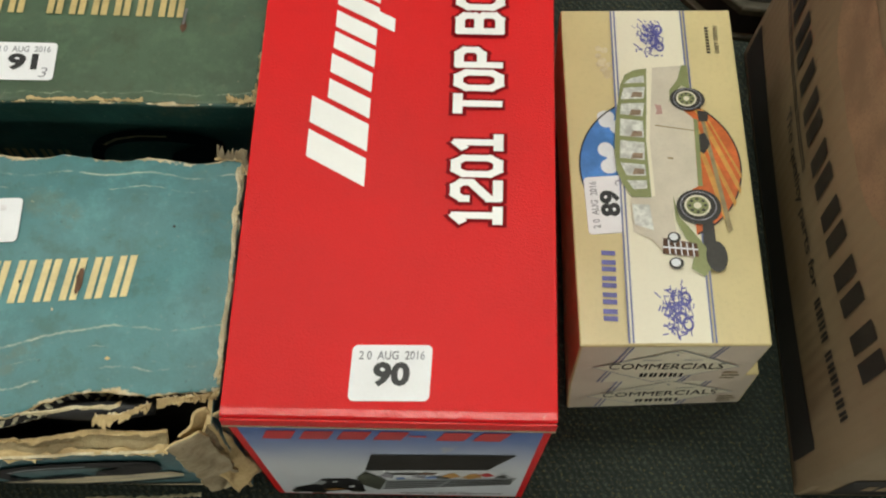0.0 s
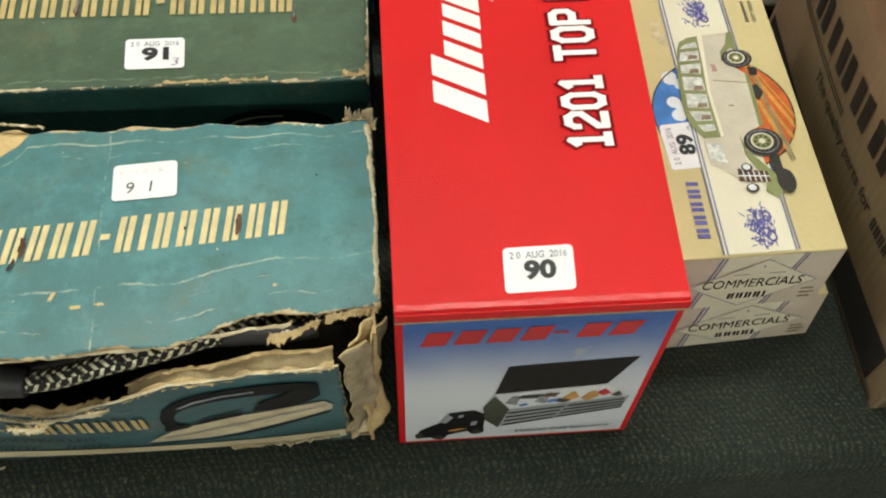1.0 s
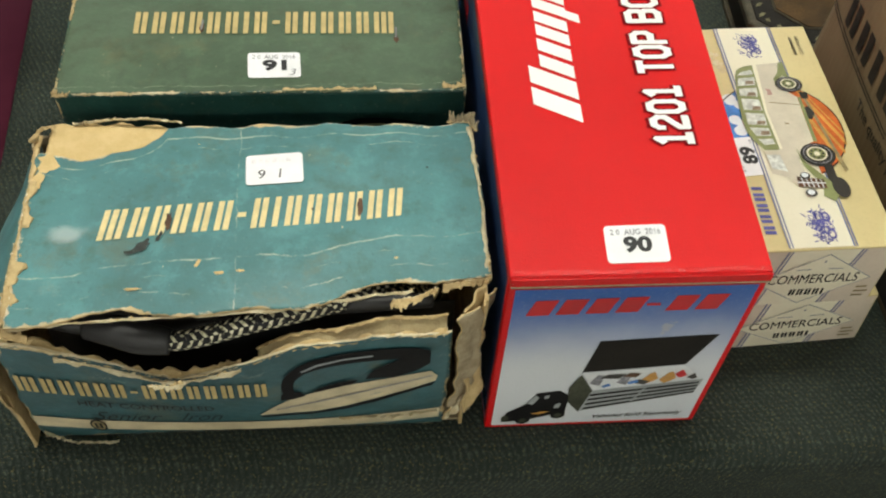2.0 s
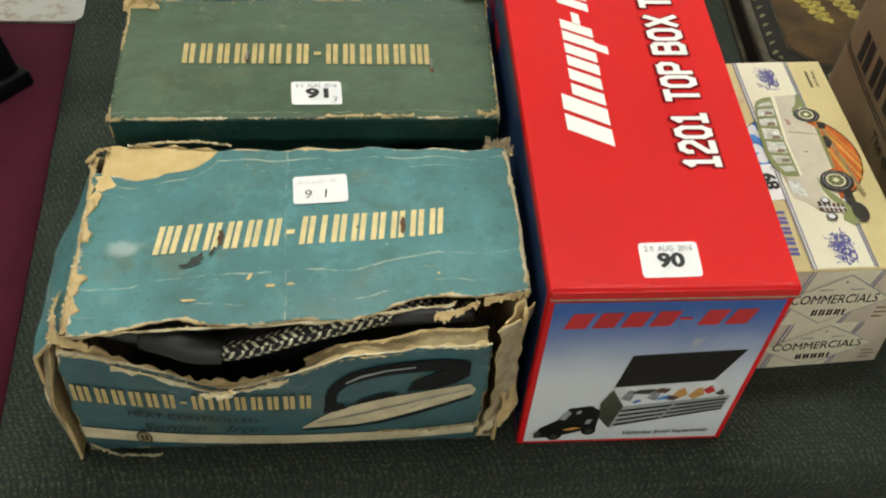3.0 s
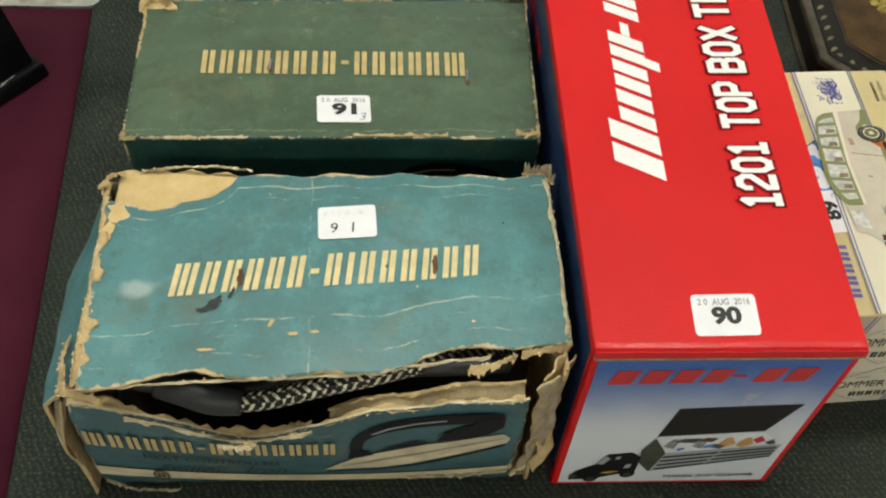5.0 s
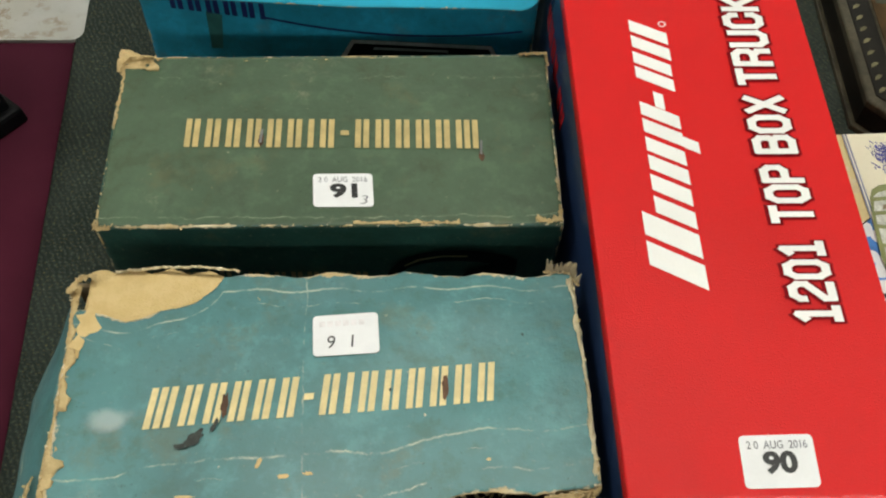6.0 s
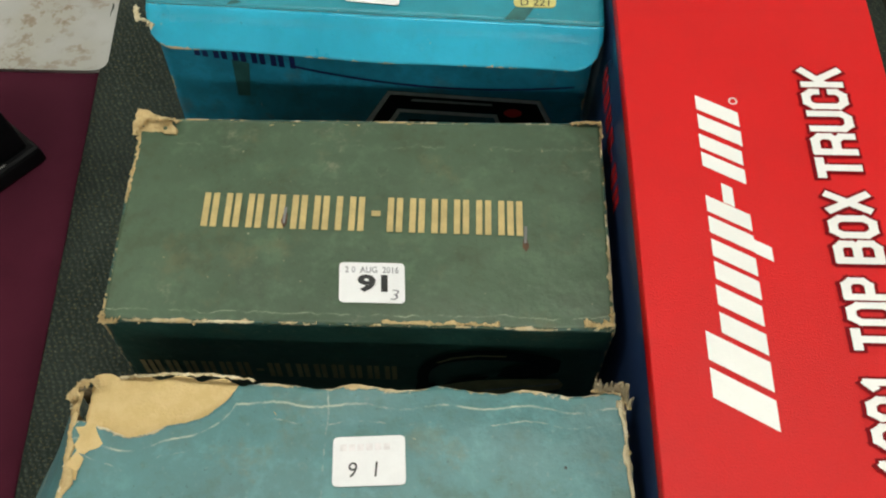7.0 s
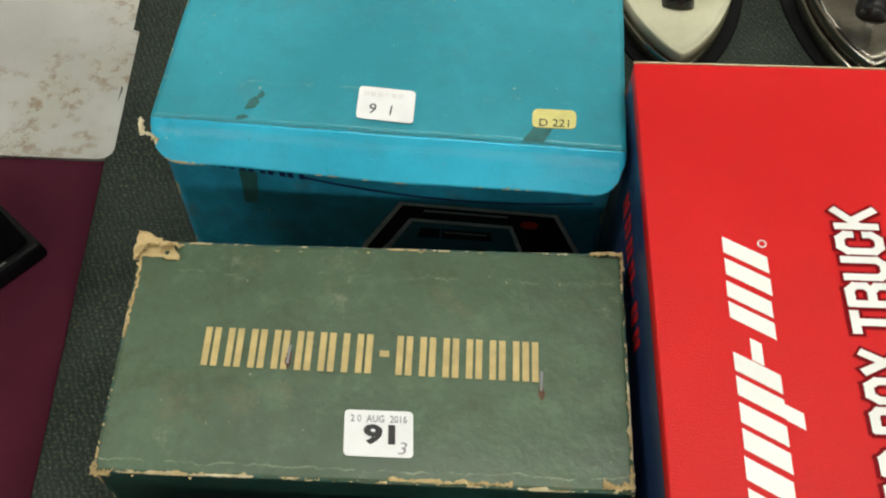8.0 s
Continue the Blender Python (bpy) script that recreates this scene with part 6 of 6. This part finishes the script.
def inner_flap(s, t):
    """The inner board layer showing behind the right half of the torn front."""
    p = teal_front(0.56 + 0.43 * s, 0.97)
    return p + Vector((0, 0.002 + 0.006 * t + 0.001 * math.sin(s * 12), (0.001 + 0.007 * s) * t))


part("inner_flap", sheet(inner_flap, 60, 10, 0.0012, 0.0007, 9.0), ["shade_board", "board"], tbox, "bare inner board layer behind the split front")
part("inner_flap_edge", torn_strip([inner_flap(k / 8, 1.0) for k in range(9)], 0.0035, (0, -0.5, 0.5), 77.0, 0.0012, 40), ["board", "board"], tbox)
part("inner_flap_edge", torn_strip([inner_flap(k / 8, 0.15) + Vector((0, -0.002, 0)) for k in range(9)], 0.0035, (0, -0.3, 0.6), 79.0, 0.0012, 40), ["pale_board", "board"], tbox)

# bare tan board at the torn back corner, lying a little lower, with curled paper edges


def tan_patch(s, t):
    x = -0.2385 + 0.081 * s
    y0 = 0.1005 - 0.012 * min(1, max(0, s) * 2.2) + 0.003 * max(0, 0.35 - s)
    y1 = 0.1225 - 0.014 * (max(0, s - 0.72) / 0.28) ** 1.5 + 0.001 * math.sin(s * 30)
    return Vector((x, y0 + (y1 - y0) * t, 0.8838 + 0.0025 * t + 0.0012 * math.sin(s * 6)))


part("bare_patch", sheet(tan_patch, 50, 16, 0.0012, 0.0014, 7.0), ["bare_board", "board"], tbox, "bare tan board where the paper is torn away")
TORN = []
# the lid's left edge
TORN += [
    ([(-0.2465, 0.113, 0.884), (-0.2445, 0.104, 0.886), (-0.2415, 0.08, 0.8872), (-0.2395, 0.05, 0.887)], 0.0060, (0.7, 0, 0.12), "board"),
    ([(-0.2405, 0.055, 0.885), (-0.2405, 0.03, 0.8862), (-0.2395, 0.01, 0.8858), (-0.2385, -0.007, 0.885)], 0.0095, (0.7, 0, 0.12), "board"),
    ([(-0.2485, 0.02, 0.878), (-0.2465, 0.004, 0.882), (-0.243, -0.01, 0.883), (-0.225, -0.0125, 0.877)], 0.008, (0.3, 0.3, 0.3), "board"),
]
# the back edge and the front panel
TORN += [
    ([(-0.2495, 0.114, 0.883), (-0.243, 0.1195, 0.887), (-0.236, 0.1195, 0.8885)], 0.009, (0.35, -0.5, 0.35), "board"),
    ([(-0.226, 0.121, 0.888), (-0.205, 0.1225, 0.8895), (-0.185, 0.1225, 0.89), (-0.168, 0.1215, 0.888)], 0.003, (0, -0.4, 0.7), "pale_board"),
    ([teal_front(0.0 + 0.065 * i, 0.985) for i in range(9)], 0.0075, (0, 0.6, 0.3), "board"),
    ([teal_front(0.44 + 0.05 * i, 0.985) for i in range(12)], 0.006, (0, 0.7, 0.2), "board"),
]
# the panel's loose paper
TORN += [
    ([teal_front(0.12 + 0.05 * i, 0.985) + Vector((0, -0.0014, 0)) for i in range(9)], 0.0032, (0, -0.15, -0.8), "pale_board"),
    ([(-0.176, -0.0185, 0.845), (-0.166, -0.019, 0.845), (-0.158, -0.019, 0.848)], 0.0032, (-0.2, -0.3, -0.5), "pale_board"),
    ([(-0.235, -0.007, 0.884), (-0.19, -0.003, 0.8825), (-0.15, -0.001, 0.8815), (-0.11, 0.002, 0.882), (-0.07, 0.006, 0.883), (-0.045, 0.0085, 0.884)], 0.0022, (0, -0.4, -0.6), "pale_board"),
]
# the lid's front edge
TORN += [
    ([(-0.055, 0.004, 0.882), (-0.045, 0.0045, 0.883), (-0.032, 0.009, 0.885)], 0.006, (-0.2, -0.5, -0.35), "board"),
    ([(-0.03, 0.0105, 0.8855), (-0.014, 0.012, 0.886), (-0.006, 0.0135, 0.8855)], 0.005, (0, -0.5, -0.5), "board"),
    ([(-0.0065, 0.014, 0.886), (-0.0055, 0.05, 0.8875), (-0.0065, 0.09, 0.8875), (-0.0075, 0.118, 0.887)], 0.0025, (-0.5, 0, 0.2), "pale_board"),
    ([(-0.020, 0.1215, 0.886), (-0.0085, 0.121, 0.887), (-0.005, 0.113, 0.887)], 0.009, (0.1, 0.5, 0.6), "grey_board"),
]
# the right edge
TORN += [
    ([(-0.085, -0.0135, 0.792), (-0.055, -0.0125, 0.791), (-0.03, -0.0105, 0.792)], 0.0035, (0, -0.5, 0.5), "pale_board"),
    ([(-0.254, -0.0015, 0.765), (-0.24, -0.0035, 0.7535), (-0.215, -0.0035, 0.7525)], 0.0022, (0, -0.4, 0.35), "pale_board"),
]
for k, (pts, w, up, m) in enumerate(TORN):
    part("torn_edge", torn_strip(pts, w, up, 31 + k * 2.9, 0.001, 34), [m, m], tbox, "frayed torn board edge")

def corner_flap(s, t):
    """The end flap's torn front edge standing out at the left corner."""
    z = 0.7565 + 0.108 * t
    x = -0.2655 + 0.0115 * max(t, 0.0) ** 1.6 - 0.002 * math.sin(math.pi * t) + 0.005 * s
    return Vector((x, 0.001 - 0.008 * s + 0.004 * math.sin(t * 7), z))


part("corner_flap", sheet(corner_flap, 10, 50, 0.001, 0.0022, 12.0), ["grey_board", "board"], tbox, "torn board flap at the corner")
part("corner_lining", sheet(lambda s, t: corner_flap(s, t) + Vector((-0.002 - 0.003 * math.sin(t * 5), 0.0035, 0.001)), 8, 40, 0.001, 0.0025, 15.0), ["pale_board", "grey_board"], tbox)


def right_flap(x0, x1, y0, y1, z0, z1, k):
    """One torn layer of the box's open right front corner."""
    def f(s, t):
        b = 0.003 * math.sin(3.0 * t + k) + 0.0025 * noise.noise((s * 2.0, t * 6.0, k))
        return Vector((x0 + (x1 - x0) * s + b, y0 + (y1 - y0) * s - 0.6 * b, z0 + (z1 - z0) * t + 0.006 * s * math.sin(k)))
    return f


for k, (a, m) in enumerate((((-0.0245, -0.012, -0.0095, -0.0015, 0.793, 0.884), "grey_board"), ((-0.0165, -0.0065, -0.006, 0.004, 0.782, 0.883), "board"),
                            ((-0.012, -0.005, -0.001, 0.012, 0.757, 0.884), "grey_board"), ((-0.0225, -0.0155, -0.0045, 0.001, 0.765, 0.85), "pale_board"))):
    part("corner_layer", sheet(right_flap(*a, k * 1.9), 12, 44, 0.0009, 0.0013, 20.0 + k), [m, "board"], tbox, "torn crumpled board layer at the open corner")
EDGES = [pts for pts, w, up, m in TORN if abs(pts[0][2] - pts[-1][2]) < 0.035 and pts[0][2] > 0.82]
tagged(part("paper_fray", flakes(EDGES, 260, 0.0014, 5), "pale_board", tbox, "loose pale paper flakes on the torn edges"), kind="stuff")
tagged(part("board_fray", flakes(EDGES, 160, 0.0019, 8), "board", tbox, "tan board fibres on the torn edges"), kind="stuff")

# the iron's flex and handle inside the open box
# added black sheet: stands in for the shade inside the split box
part("opening_darkener", sheet(lambda s, t: Vector((-0.236 + 0.215 * s, 0.014 + 0.01 * t, TOP + 0.01 + 0.09 * t)), 12, 6, 0.001), ["rubber", "rubber"], tbox, "added black sheet that keeps the opening dark")
flex = thing("iron_flex", (-0.13, 0.0, TOP + 0.003), "black and cream braided flex inside the torn iron box", "cable")
part("braid", tube(glide([(-0.166, -0.0035, 0.862), (-0.15, -0.003, 0.8645), (-0.125, 0.0005, 0.870), (-0.10, 0.004, 0.874), (-0.075, 0.012, 0.872), (-0.05, 0.022, 0.862), (-0.03, 0.035, 0.84)], 12), 0.005, 14), "cord", flex)
part("sleeve", tube(glide([(-0.205, 0.004, 0.866), (-0.19, 0.001, 0.866), (-0.178, -0.002, 0.864), (-0.164, -0.0035, 0.862)], 8), lambda k: 0.0062 + 0.0022 * math.sin(k * 3), 14), "rubber", flex)
part("loose_end", tube(glide([(-0.236, 0.012, 0.872), (-0.215, 0.005, 0.868), (-0.19, 0.006, 0.86), (-0.165, 0.01, 0.855), (-0.12, 0.014, 0.86), (-0.06, 0.008, 0.874), (-0.035, 0.012, 0.87)], 8), 0.0042, 12), "rubber", flex)
